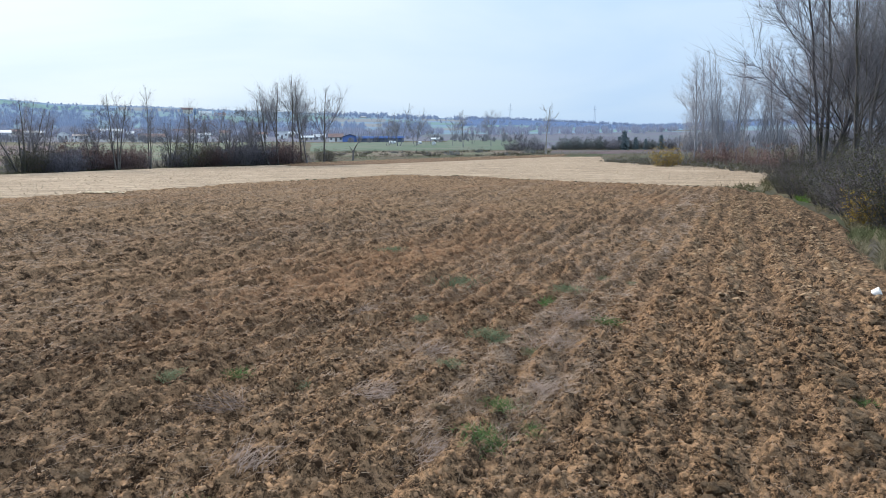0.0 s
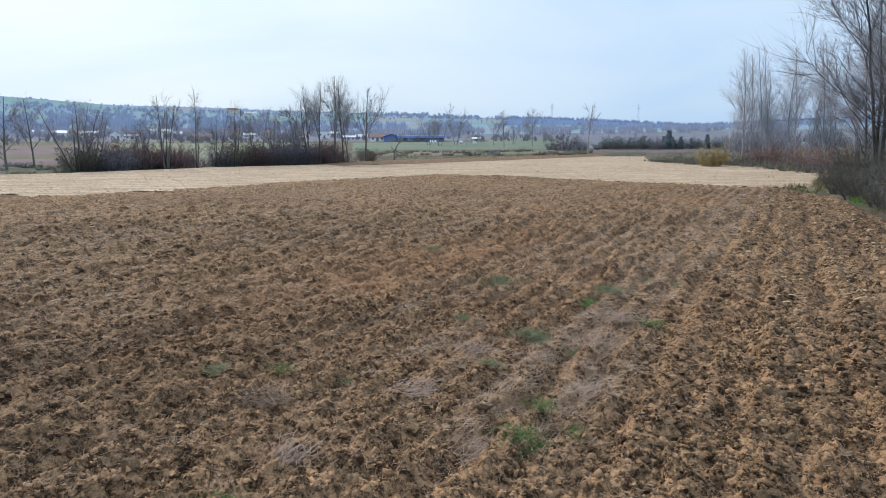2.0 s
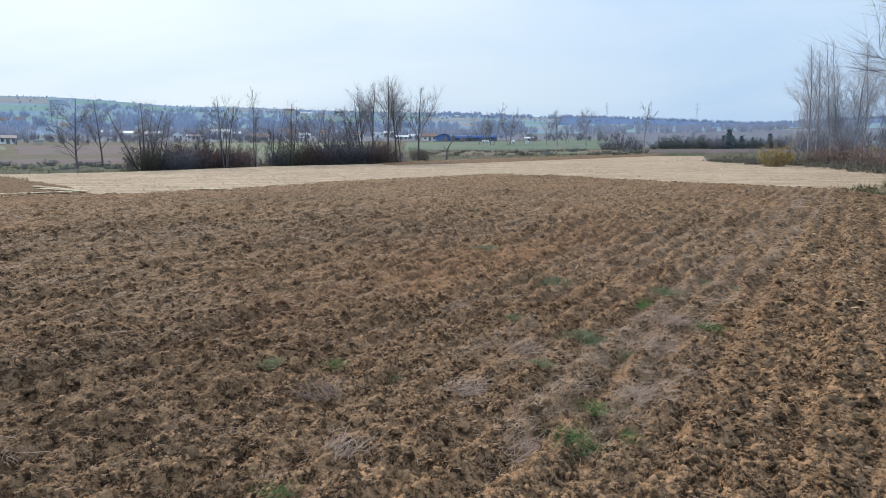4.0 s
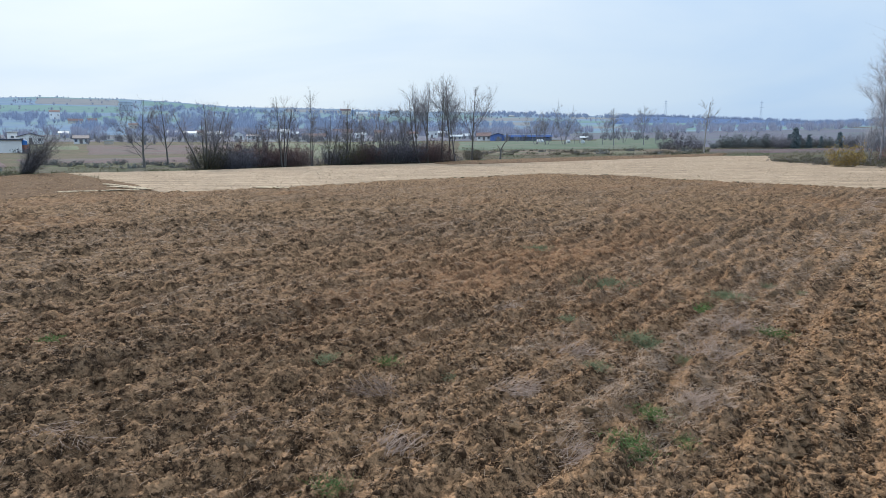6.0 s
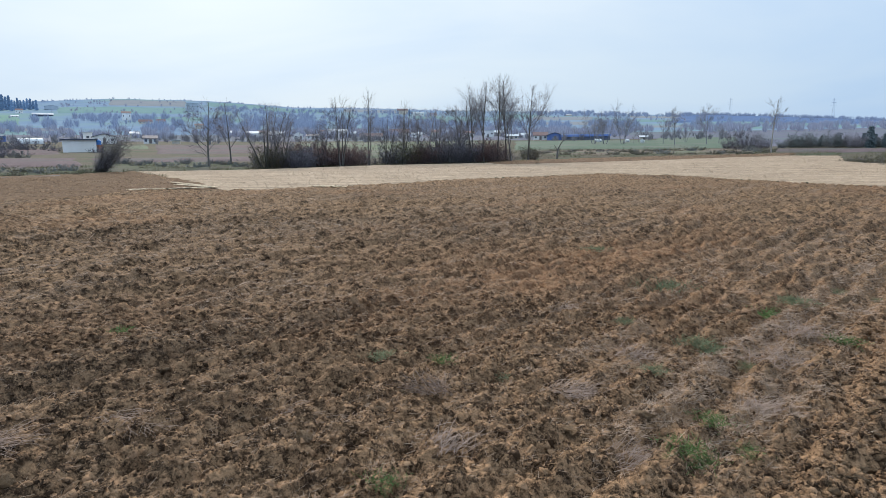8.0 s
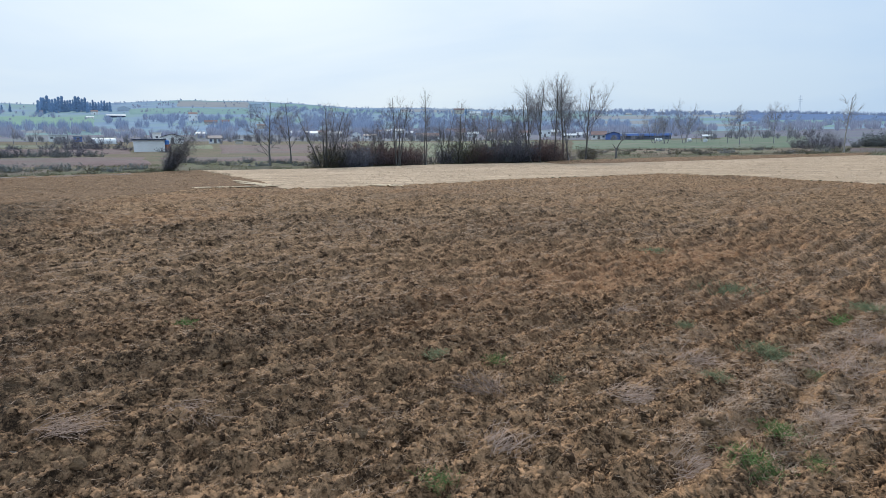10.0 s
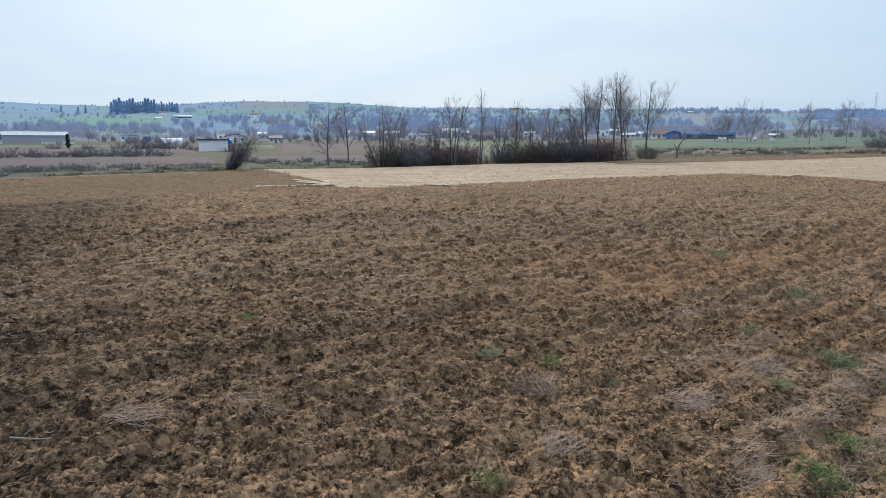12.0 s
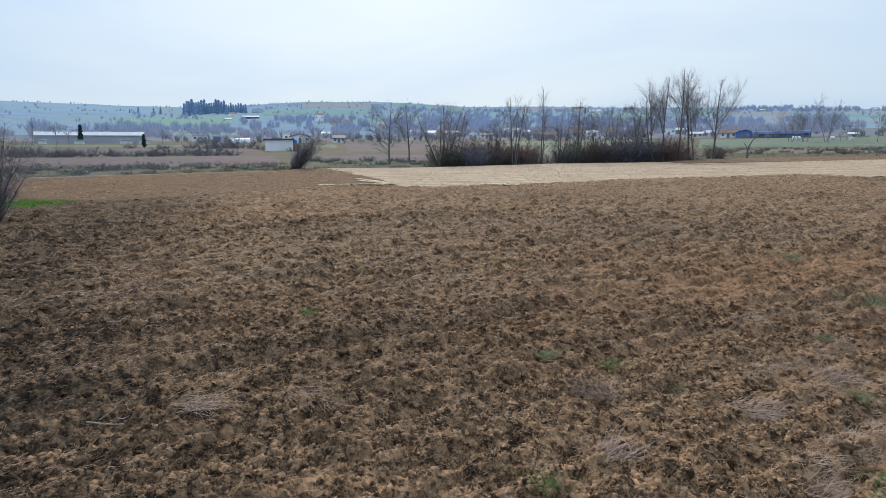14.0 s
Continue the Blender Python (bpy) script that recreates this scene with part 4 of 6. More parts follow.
seat(tree_thing("bare_tree", "leafless tree with wide upswept limbs at the hedge's end", grow(g, 10.4, 0.14, 21, 7, 8, 0.62, 0.22, 46, 0.09, fine=0.006), M["bark"], M["twig"], HEDGE), -10.1, 94)
seat(tree_thing("bare_tree", "leafless tree with a crooked arching limb in the hedge", grow(g, 7.2, 0.12, 15, 7, 7, 0.7, 0.25, 48, 0.06, lean=(-0.12, 0), fine=0.006), M["bark"], M["twig"], HEDGE), -11.5, 90)
seat(tree_thing("bare_tree", "small leafless tree with drooping spread limbs in grass", grow(g, 7.9, 0.12, 20, 7, 8, 0.62, 0.14, 50, 0.04, lean=(-0.12, 0), fine=0.006), M["bark"], M["twig"], HEDGE), -36.8, 83)
seat(tree_thing("bare_tree", "narrow leafless tree with upright limbs in grass", grow(g, 8.3, 0.11, 18, 7, 8, 0.58, 0.2, 36, 0.06, lean=(-0.06, 0), fine=0.006), M["bark"], M["twig"], HEDGE), -35.1, 95)

# hedge shrubs
SHRUBS = "shrubs of the field hedge"
hedge_kinds = {
    "d": bush_thing("hedge_shrub", "dense blue-black leafless hedge shrub", g, 3.3, 4.4, 64, 22, M["bark_dark"], M["twig_dark"], M["leaf_dark"], 4600, 0.06, 0.006, group=SHRUBS),
    "r": bush_thing("hedge_shrub", "russet-brown hedge shrub with withered leaves", g, 3.2, 4.4, 60, 22, M["bark_dark"], M["twig_red"], M["leaf_russet"], 4600, 0.06, 0.006, group=SHRUBS),
    "o": bush_thing("hedge_shrub", "olive-brown ivy-grown hedge shrub", g, 3.2, 4.2, 60, 22, M["bark_dark"], M["twig_dark"], M["leaf_olive"], 4000, 0.06, 0.006, group=SHRUBS),
    "g": bush_thing("hedge_shrub", "thin grey leafless hedge shrub", g, 3.2, 4.0, 46, 20, M["bark_dark"], M["twig"], None, 0, 0.05, 0.006, group=SHRUBS)}
hedge_rows = [
    ("g", -33.4, 78, 0.50), ("o", -32.3, 79, 0.95), ("o", -31.6, 79, 1.05), ("o", -30.8, 80, 0.95), ("d", -30.2, 79, 0.85), ("d", -29.7, 79, 0.95),
    ("d", -29.2, 80, 0.90), ("r", -28.8, 82, 1.15), ("r", -28.2, 82, 1.05), ("r", -27.5, 83, 1.15), ("r", -26.8, 83, 1.10), ("r", -26.2, 84, 0.85),
    ("r", -25.3, 84, 1.05), ("r", -24.7, 84, 0.95), ("g", -23.6, 86, 0.60), ("g", -22.8, 87, 0.55), ("d", -21.8, 86, 0.95), ("o", -21.1, 86, 1.10),
    ("o", -20.3, 87, 1.05), ("r", -19.6, 87, 1.00), ("r", -18.9, 88, 1.00), ("r", -18.2, 88, 1.10), ("d", -17.4, 88, 1.25), ("d", -16.8, 88, 1.30),
    ("d", -16.1, 89, 1.20), ("d", -15.5, 89, 1.10), ("r", -14.8, 90, 1.15), ("r", -14.1, 90, 1.10), ("r", -13.3, 90, 1.10), ("r", -12.6, 91, 0.90),
    ("g", -11.4, 92, 0.55), ("o", -10.0, 95, 0.75),
]
placed = set()
for i, (kind, az, r_, size) in enumerate(hedge_rows):
    (again if kind in placed else seat)(hedge_kinds[kind], az, r_, 47 * i, size * (0.95 + 0.2 * ((i * 37) % 10) / 10))
    placed.add(kind)
seat(bush_thing("leaning_bush", "leafless bush leaning over at the edge of brown fields", g, 5.6, 1.9, 120, 20, M["bark_dark"], M["twig"], None, 0, 0.06, 0.007, lean=0.58, category="bush"), -44.9, 74, 45)

# the dead forked tree
root = new("dead_tree")
tv, tf = [], []
sweep(tv, tf, bent(g, (0, 0, -0.1), (0.05, 0, 1), 1.5, 4, 0.06), [0.2, 0.16, 0.15, 0.14, 0.13], 7)
sweep(tv, tf, bent(g, (0.05, 0, 1.35), (0.5, 0, 1), 1.75, 4, 0.08), [0.12, 0.10, 0.08, 0.06, 0.03], 6)
sweep(tv, tf, bent(g, (0.03, 0, 1.3), (-0.55, 0, 0.8), 1.0, 3, 0.1), [0.10, 0.08, 0.05, 0.03], 6)
sweep(tv, tf, bent(g, (0.75, 0, 2.6), (0.9, 0, 0.35), 0.5, 2, 0.1), [0.05, 0.04, 0.02], 5)
link("trunk", mesh_of("trunk", tv, tf, M["bark"], True), root)
seat(tagged(root, "dead forked tree stump standing in the grass", "tree"), -7.65, 102)

# far trees
FAR = "bare trees beyond the fields"
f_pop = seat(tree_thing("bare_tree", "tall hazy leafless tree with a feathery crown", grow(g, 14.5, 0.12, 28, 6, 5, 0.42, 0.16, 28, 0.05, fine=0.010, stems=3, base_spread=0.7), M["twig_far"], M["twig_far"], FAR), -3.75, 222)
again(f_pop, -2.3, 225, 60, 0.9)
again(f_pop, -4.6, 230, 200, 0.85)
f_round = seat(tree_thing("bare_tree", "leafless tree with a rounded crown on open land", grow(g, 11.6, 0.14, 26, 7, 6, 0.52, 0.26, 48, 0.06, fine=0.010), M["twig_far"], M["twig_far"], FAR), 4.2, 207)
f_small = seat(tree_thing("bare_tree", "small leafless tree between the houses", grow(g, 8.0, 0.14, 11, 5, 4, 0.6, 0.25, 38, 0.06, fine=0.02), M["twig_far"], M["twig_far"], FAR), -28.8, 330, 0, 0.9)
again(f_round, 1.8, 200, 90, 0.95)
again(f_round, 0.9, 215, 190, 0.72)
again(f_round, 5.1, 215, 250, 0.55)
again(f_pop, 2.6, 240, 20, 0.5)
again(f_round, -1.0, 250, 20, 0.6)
seat(tree_thing("birch", "slender birch with a pale trunk and thin crown", grow(g, 9.3, 0.13, 12, 5, 4, 0.5, 0.35, 28, 0.05, fine=0.012), M["bark_pale"], M["twig_pale"]), 8.85, 129)

# evergreen belt to the right of the open land
EVER = "dark shrub belt beyond the stubble"
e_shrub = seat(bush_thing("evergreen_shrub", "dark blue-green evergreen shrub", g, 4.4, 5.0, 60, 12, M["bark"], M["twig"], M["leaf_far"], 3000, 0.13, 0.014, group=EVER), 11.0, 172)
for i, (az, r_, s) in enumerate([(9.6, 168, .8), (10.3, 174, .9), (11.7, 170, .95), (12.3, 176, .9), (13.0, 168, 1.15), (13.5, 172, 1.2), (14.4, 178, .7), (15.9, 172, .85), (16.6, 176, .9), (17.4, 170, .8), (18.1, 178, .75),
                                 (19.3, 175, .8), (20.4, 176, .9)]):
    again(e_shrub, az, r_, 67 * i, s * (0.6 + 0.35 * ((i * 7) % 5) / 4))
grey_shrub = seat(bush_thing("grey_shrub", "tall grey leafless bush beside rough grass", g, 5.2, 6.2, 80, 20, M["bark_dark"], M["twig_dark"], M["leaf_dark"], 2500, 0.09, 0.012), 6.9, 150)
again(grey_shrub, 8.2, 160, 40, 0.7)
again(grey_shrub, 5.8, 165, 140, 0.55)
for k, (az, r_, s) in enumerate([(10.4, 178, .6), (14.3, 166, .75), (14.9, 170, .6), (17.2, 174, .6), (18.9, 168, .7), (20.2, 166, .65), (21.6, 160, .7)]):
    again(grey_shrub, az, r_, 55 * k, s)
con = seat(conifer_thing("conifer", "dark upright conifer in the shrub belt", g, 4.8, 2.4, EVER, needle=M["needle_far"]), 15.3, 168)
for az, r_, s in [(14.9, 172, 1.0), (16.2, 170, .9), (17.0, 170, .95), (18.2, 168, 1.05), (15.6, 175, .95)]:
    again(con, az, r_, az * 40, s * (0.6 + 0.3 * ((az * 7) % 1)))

# scrub at the stubble's corner
seat(bush_thing("yellow_bush", "autumn-yellow bush at the stubble's edge", g, 3.4, 2.8, 44, 14, M["bark"], M["twig"], M["leaf_yellow"], 3000, 0.07, 0.010), 18.6, 75)
again(bpy.data.objects["yellow_bush"], 19.5, 83, 70, 0.5)
s_low = seat(bush_thing("low_scrub", "low olive-brown bramble scrub at the field's edge", g, 1.2, 3.6, 46, 12, M["bark"], M["twig"], M["leaf_olive"], 700, 0.07, 0.009, group="scrub at the field corner"), 17.0, 80)
for i, (az, r_, s) in enumerate([(14.1, 88, .7), (15.0, 86, .85), (15.9, 84, 1.05), (17.8, 80, 1.0), (19.9, 78, 1.0), (20.8, 76, .95), (21.8, 74, 1.0), (22.8, 71, 1.0), (23.7, 69, 1.05), (24.7, 66, 1.1), (25.7, 64, 1.1),
                                 (16.5, 90, 1), (18.6, 88, 1.1), (20.5, 86, 1.2), (22.2, 84, 1.3)]):
    again(s_low, az, r_, 53 * i, s)
for i in range(34):
    again(s_low, -10.5 + 0.58 * i + g.uniform(-0.4, 0.4), g.uniform(118, 150), 53 * i, g.uniform(0.45, 1.1))
s_mini = seat(bush_thing("weed_clump", "low dark clump of weeds on rough ground", g, 0.9, 2.2, 30, 6, M["bark"], M["twig"], M["leaf_olive"], 480, 0.055, 0.009, group="weed clumps on the margins"), -50, 76)
s_red = seat(bush_thing("russet_thicket", "russet leafless thicket under pale poplars", g, 3.0, 3.6, 50, 10, M["twig_red"], M["twig_red"], None, 0, 0.06, 0.014, group="thicket under the poplars"), 21.8, 84)
for i, (az, r_, s) in enumerate([(21.0, 88, .9), (22.6, 84, 1.1), (23.4, 82, 1.1), (24.2, 80, 1.1), (25.0, 78, 1.0), (25.9, 76, 1.0), (26.8, 72, 1.1), (27.6, 66, 1.1)]):
    again(s_red, az, r_, 71 * i, s)

# pale poplars, part of the paleness being haze in the colour
POP = "row of pale bare poplars"
p_a = seat(tree_thing("poplar", "tall pale grey leafless poplar with steep branches", grow(g, 13.4, 0.09, 40, 6, 5, 0.34, 0.10, 26, 0.07, fine=0.005), M["hazed_poplar_twig"], M["hazed_poplar_twig"], POP), 20.75, 88)
p_b = seat(tree_thing("poplar", "tall pale grey leafless poplar with forked stems", grow(g, 13.6, 0.08, 40, 6, 4, 0.32, 0.10, 26, 0.07, fine=0.005, stems=2, base_spread=0.45), M["hazed_poplar_twig"], M["hazed_poplar_twig"], POP), 22.5, 86)
for i, (az, r_, s) in enumerate([(21.3, 90, .97), (23.0, 88, 1.0), (23.9, 86, .93), (25.2, 86, 1.02), (26.2, 84, 1.0), (27.3, 84, 1.05), (28.3, 80, 1.0), (20.1, 93, .62), (24.4, 94, 1.05)]):
    again((p_a, p_b)[i % 2], az, r_, 77 * i, s)

# the wood's edge
WOOD = "trees of the wood's edge"
seat(tree_thing("bare_tree", "large dark leafless tree with long spreading limbs", grow(np.random.default_rng(4), 15.5, 0.13, 30, 10, 7, 0.42, 0.20, 46, 0.12, fine=0.0045, stems=4, base_spread=0.3, crook=0.9), M["bark_dark"], M["twig_dark"], WOOD), 30.0, 41)
w_a = seat(tree_thing("bare_tree", "dark leafless tree with crooked limbs in the wood", grow(g, 11.0, 0.12, 22, 9, 8, 0.50, 0.15, 42, 0.09, fine=0.0045, lean=(-0.1, 0), crook=0.8), M["bark_dark"], M["twig"], WOOD), 31.3, 46)
w_b = seat(tree_thing("bare_tree", "many-stemmed leafless tree in the dense wood", grow(g, 12.5, 0.10, 24, 9, 7, 0.42, 0.12, 32, 0.07, fine=0.0045, stems=3, base_spread=0.5, crook=0.6), M["bark"], M["twig_pale"], WOOD), 32.5, 40)
for i, (az, r_, s) in enumerate([(32.2, 50, 1.1), (34.0, 44, 1.1), (35.6, 38, 1.05), (34.2, 58, 1.2), (29.0, 66, 0.8), (36.6, 50, 1.2), (38.0, 38, 1.2), (31.0, 72, 1.1), (33.0, 70, 1.2)]):
    again((w_a, w_b)[i % 2], az, r_, 61 * i, s)
UNDER = "undergrowth of the wood's edge"
u_dark = seat(bush_thing("undergrowth_shrub", "dark tangled undergrowth shrub at the wood's edge", g, 3.1, 4.2, 90, 26, M["bark_dark"], M["twig_wood"], M["leaf_wood"], 6500, 0.04, 0.004, group=UNDER), 31.5, 33)
u_brown = seat(bush_thing("undergrowth_shrub", "purplish-brown leafless undergrowth shrub", g, 2.8, 3.8, 90, 26, M["bark_dark"], M["twig_wood"], M["leaf_wood"], 2600, 0.035, 0.004, group=UNDER), 29.5, 37)
for i, (az, r_, s) in enumerate([(28.2, 40, .7), (28.8, 44, .9), (30.4, 37, .85), (31.0, 40, 1.0), (32.2, 31, .95), (33.0, 28.5, .95), (34.0, 26.5, 1.0), (35.2, 25, 1.05), (36.6, 24, 1.0), (33.2, 36, 1.2), (35.0, 32, 1.2),
                                 (29.5, 48, 1.2), (31.5, 46, 1.3), (33.8, 42, 1.4), (27.6, 50, .9), (38.0, 24, 1.1)]):
    again((u_dark, u_brown)[(i * 3 // 2) % 2], az, r_, 83 * i, s)
again(bpy.data.objects["yellow_bush"], 33.4, 24.4, 70, 0.55)
for i, (az, r_, s) in enumerate([(28.6, 41, .5), (29.4, 38, .45), (30.2, 35, .5), (31.2, 32, .42), (32.0, 29.5, .4), (30.6, 39, .6), (33.2, 27, .35)]):
    again(s_red, az, r_, 61 * i, s)

# near bush at the other side of the field
n_b = seat(bush_thing("field_bush", "large dark leafless bush at the field's corner", g, 4.6, 4.0, 260, 30, M["bark_dark"], M["twig"], M["leaf_dark"], 5000, 0.03, 0.004), -68.7, 28)
again(n_b, -72.5, 28, 120, 1.1)
again(n_b, -74.5, 26, 220, 1.0)

# ---------------------------------------------------------------- loose clods, dry grass and weeds on the field
BOX_V = np.array([(i, j, k) for i in (-1, 1) for j in (-1, 1) for k in (-1, 1)], float)
BOX_F = np.array([(0, 1, 3, 2), (4, 6, 7, 5), (0, 4, 5, 1), (2, 3, 7, 6), (1, 5, 7, 3)])


def rough_lumps(g, points, sizes, flat=(0.3, 0.75), tilt=0.45, jag=0.2):
    """Blunt crumbs of earth at the points: all corners and faces."""
    n = len(points)
    v = BOX_V[None] * g.uniform(0.62, 1.0, (n, 8, 1)) + g.normal(0, jag, (n, 8, 3))
    v[:, 1::2, :2] *= g.uniform(0.5, 0.95, (n, 1, 1))
    v = v * np.stack([g.uniform(0.7, 1.25, n), g.uniform(0.55, 1.0, n), g.uniform(*flat, n)], -1)[:, None, :]
    a, b = g.uniform(0, 6.283, n), g.normal(0, tilt, n)
    x, y, z = v[..., 0], v[..., 1], v[..., 2]
    c, s = np.cos(b)[:, None], np.sin(b)[:, None]
    x, z = x * c + z * s, -x * s + z * c
    c, s = np.cos(a)[:, None], np.sin(a)[:, None]
    x, y = x * c - y * s, x * s + y * c
    v = np.stack([x, y, z], -1) * sizes[:, None, None] + points[:, None, :]
    f = (BOX_F[None] + 8 * np.arange(n)[:, None, None]).reshape(-1, 4)
    return v.reshape(-1, 3), f


def low_crumbs(g, points, sizes):
    """Small crooked crumbs with four sides and a blunt peak off the middle."""
    n = len(points)
    a = g.uniform(0, 6.283, (n, 1)) + np.array([0.0, 1.57, 3.14, 4.71]) + g.normal(0, 0.25, (n, 4))
    d = g.uniform(0.6, 1.2, (n, 4))
    foot = np.stack([d * np.cos(a), d * np.sin(a), g.normal(-0.15, 0.12, (n, 4))], -1)
    peak = np.concatenate([g.normal(0, 0.3, (n, 2)), g.uniform(0.35, 0.75, (n, 1))], -1)
    v = np.concatenate([foot, peak[:, None, :]], 1) * sizes[:, None, None] + points[:, None, :]
    f = np.array([(0, 1, 4), (1, 2, 4), (2, 3, 4), (3, 0, 4)])
    return v.reshape(-1, 3), (f[None] + 5 * np.arange(n)[:, None, None]).reshape(-1, 3)


def fan_points(g, n, r0, r1, az0=-70, az1=37):
    r = np.sqrt(g.uniform(r0 * r0, r1 * r1, n))
    a = np.radians(g.uniform(az0, az1, n))
    x, y = r * np.sin(a), r * np.cos(a)
    ok = inside(x, y, PLOUGHED) > 0.3
    return x[ok], y[ok], r[ok]


def on_field(x, y):
    return land(x, y) + 0.03 + relief(x, y, np.hypot(x, y))


g = np.random.default_rng(5)
for count, r0, r1, lo, hi, power, tone in ((46000, 3.9, 7.0, 0.006, 0.024, 1.8, "lump"), (62000, 3.9, 10.5, 0.007, 0.045, 2.4, "lump"), (90000, 10, 24, 0.016, 0.07, 2.0, "lump_far"), (44000, 23, 60, 0.025, 0.075, 2.0, "lump_far")):
    x, y, r = fan_points(g, count, r0, r1)
    size = lo + (hi - lo) * g.uniform(0, 1, len(x)) ** power
    u, v = along(x, y)
    bare = (residue(x, y) < g.uniform(0.2, 2.0, len(x))) & (fbm(u * 0.5, v * 3.5, 29, 3) > g.uniform(0.15 if r1 < 12 else 0.25, 0.6, len(x)))
    x, y, size = x[bare], y[bare], size[bare]
    at = np.stack([x, y, on_field(x, y) + size * 0.08], -1)
    chunky = hi > 0.03 and r1 < 12
    v, f = rough_lumps(g, at, size, (0.30, 0.65), 0.35, 0.24) if chunky else low_crumbs(g, at, size)
    corners = 8 if chunky else 5
    me = mesh_of("soil_lumps", v, f, M[tone])
    set_values(me, straw=np.repeat(0.6 * residue(x, y), corners), rust=np.repeat(rusty(x, y), corners), dark_earth=np.repeat(soil_darkening(x, y), corners))
    ob = link("soil_lumps", me)
    tagged(ob, "loose brown lumps of earth strewn over the furrows", "soil lumps", kind="stuff")

x, y = g.uniform(-58, -29, 26000), g.uniform(16, 54, 26000)
ok = inside(x, y, HARROWED) > 0.3
x, y = x[ok][:9000], y[ok][:9000]
size = 0.03 + 0.06 * g.uniform(0, 1, len(x)) ** 2
v, f = low_crumbs(g, np.stack([x, y, land(x, y) + 0.06], -1), size)
tagged(link("soil_crumbs", mesh_of("soil_crumbs", v, f, M["lump_far"])), "small crumbs of earth on the harrowed ground", "soil lumps", kind="stuff")

# the large pale slabs that the plough has turned up along its ridges
CLOD_SHAPES = []
for k in range(8):
    bm = bmesh.new()
    bmesh.ops.create_icosphere(bm, subdivisions=2, radius=1.0)
    for vtx in bm.verts:
        bump = noise.noise(vtx.co * 1.3 + Vector((7 * k, 0, 0))) * 0.6 + noise.noise(vtx.co * 3.1 + Vector((0, 5 * k, 0))) * 0.35
        vtx.co *= 1 + bump
        vtx.co = Vector((vtx.co.x * 1.15, vtx.co.y * (0.65 + 0.04 * k), vtx.co.z * (0.38 + 0.03 * k)))
    me = bpy.data.meshes.new("clod")
    bm.to_mesh(me)
    bm.free()
    me.materials.append(M["clod"])
    CLOD_SHAPES.append(me)
x, y, r = fan_points(g, 9000, 4.0, 11.5)
u, v = along(x, y)
crest = np.cos((v + 0.25 * value_noise(u * 0.5, v * 0.5, 3) - 0.24) * 2 * math.pi / 0.96)
ok = ((v > -0.9) & (crest > 0.45)) | (g.uniform(0, 1, len(x)) < 0.02)
x, y = x[ok][:300], y[ok][:300]
z = on_field(x, y)
for k in range(len(x)):
    s = 0.03 + 0.06 * g.uniform(0, 1) ** 1.8
    ob = link("clod", CLOD_SHAPES[k % 8], field)
    ob.matrix_basis = Matrix.LocRotScale((x[k], y[k], z[k] + s * 0.3), Euler((g.normal(0, 0.3), g.normal(0, 0.3), g.uniform(0, 6.28))), (s, s, s))
x, y, r = fan_points(g, 30000, 11, 36, 5, 40)
u, v = along(x, y)
crest = np.cos((v + 0.25 * value_noise(u * 0.5, v * 0.5, 3) - 0.24) * 2 * math.pi / 0.96)
ok = (v > -0.9) & (crest > g.uniform(-0.6, 0.9, len(x)))
x, y = x[ok][:4500], y[ok][:4500]
size = 0.02 + 0.045 * g.uniform(0, 1, len(x)) ** 1.5
v, f = rough_lumps(g, np.stack([x, y, on_field(x, y) + size * 0.15], -1), size, (0.15, 0.35), 0.4)
tagged(link("soil_slabs", mesh_of("soil_slabs", v, f, M["slab"])), "pale slabs of turned clay along the ridges", "soil lumps", kind="stuff")


def blades(g, x, y, z, heading, length, width, rise, bend=True):
    """Dry stems as three-sided rods from (x, y, z)."""
    n = len(x)
    d = np.stack([np.sin(heading) * np.cos(rise), np.cos(heading) * np.cos(rise), np.sin(rise)], -1)
    side = np.stack([np.cos(heading), -np.sin(heading), 0 * heading], -1)
    up = np.cross(side, d)
    p0 = np.stack([x, y, z], -1)
    p1 = p0 + d * (length * 0.55)[:, None]
    d2 = d + side * g.normal(0, 0.25, n)[:, None] - np.array((0, 0, 0.25))
    p2 = p1 + d2 * (length * 0.45)[:, None]
    rings = []
    steps = ((p0, 1.0), (p1, 0.9), (p2, 0.45)) if bend else ((p0, 1.0), (p2, 0.5))
    for p, w in steps:
        for k in range(3):
            a = 2.0944 * k
            rings.append(p + (math.cos(a) * side + math.sin(a) * up) * (width * w * 0.5)[:, None])
    v = np.stack(rings, 1)
    m = len(steps)
    q = np.array([(j * 3 + k, j * 3 + (k + 1) % 3, j * 3 + 3 + (k + 1) % 3, j * 3 + 3 + k) for j in range(m - 1) for k in range(3)])
    return v.reshape(-1, 3), (q[None] + 3 * m * np.arange(n)[:, None, None]).reshape(-1, 4)


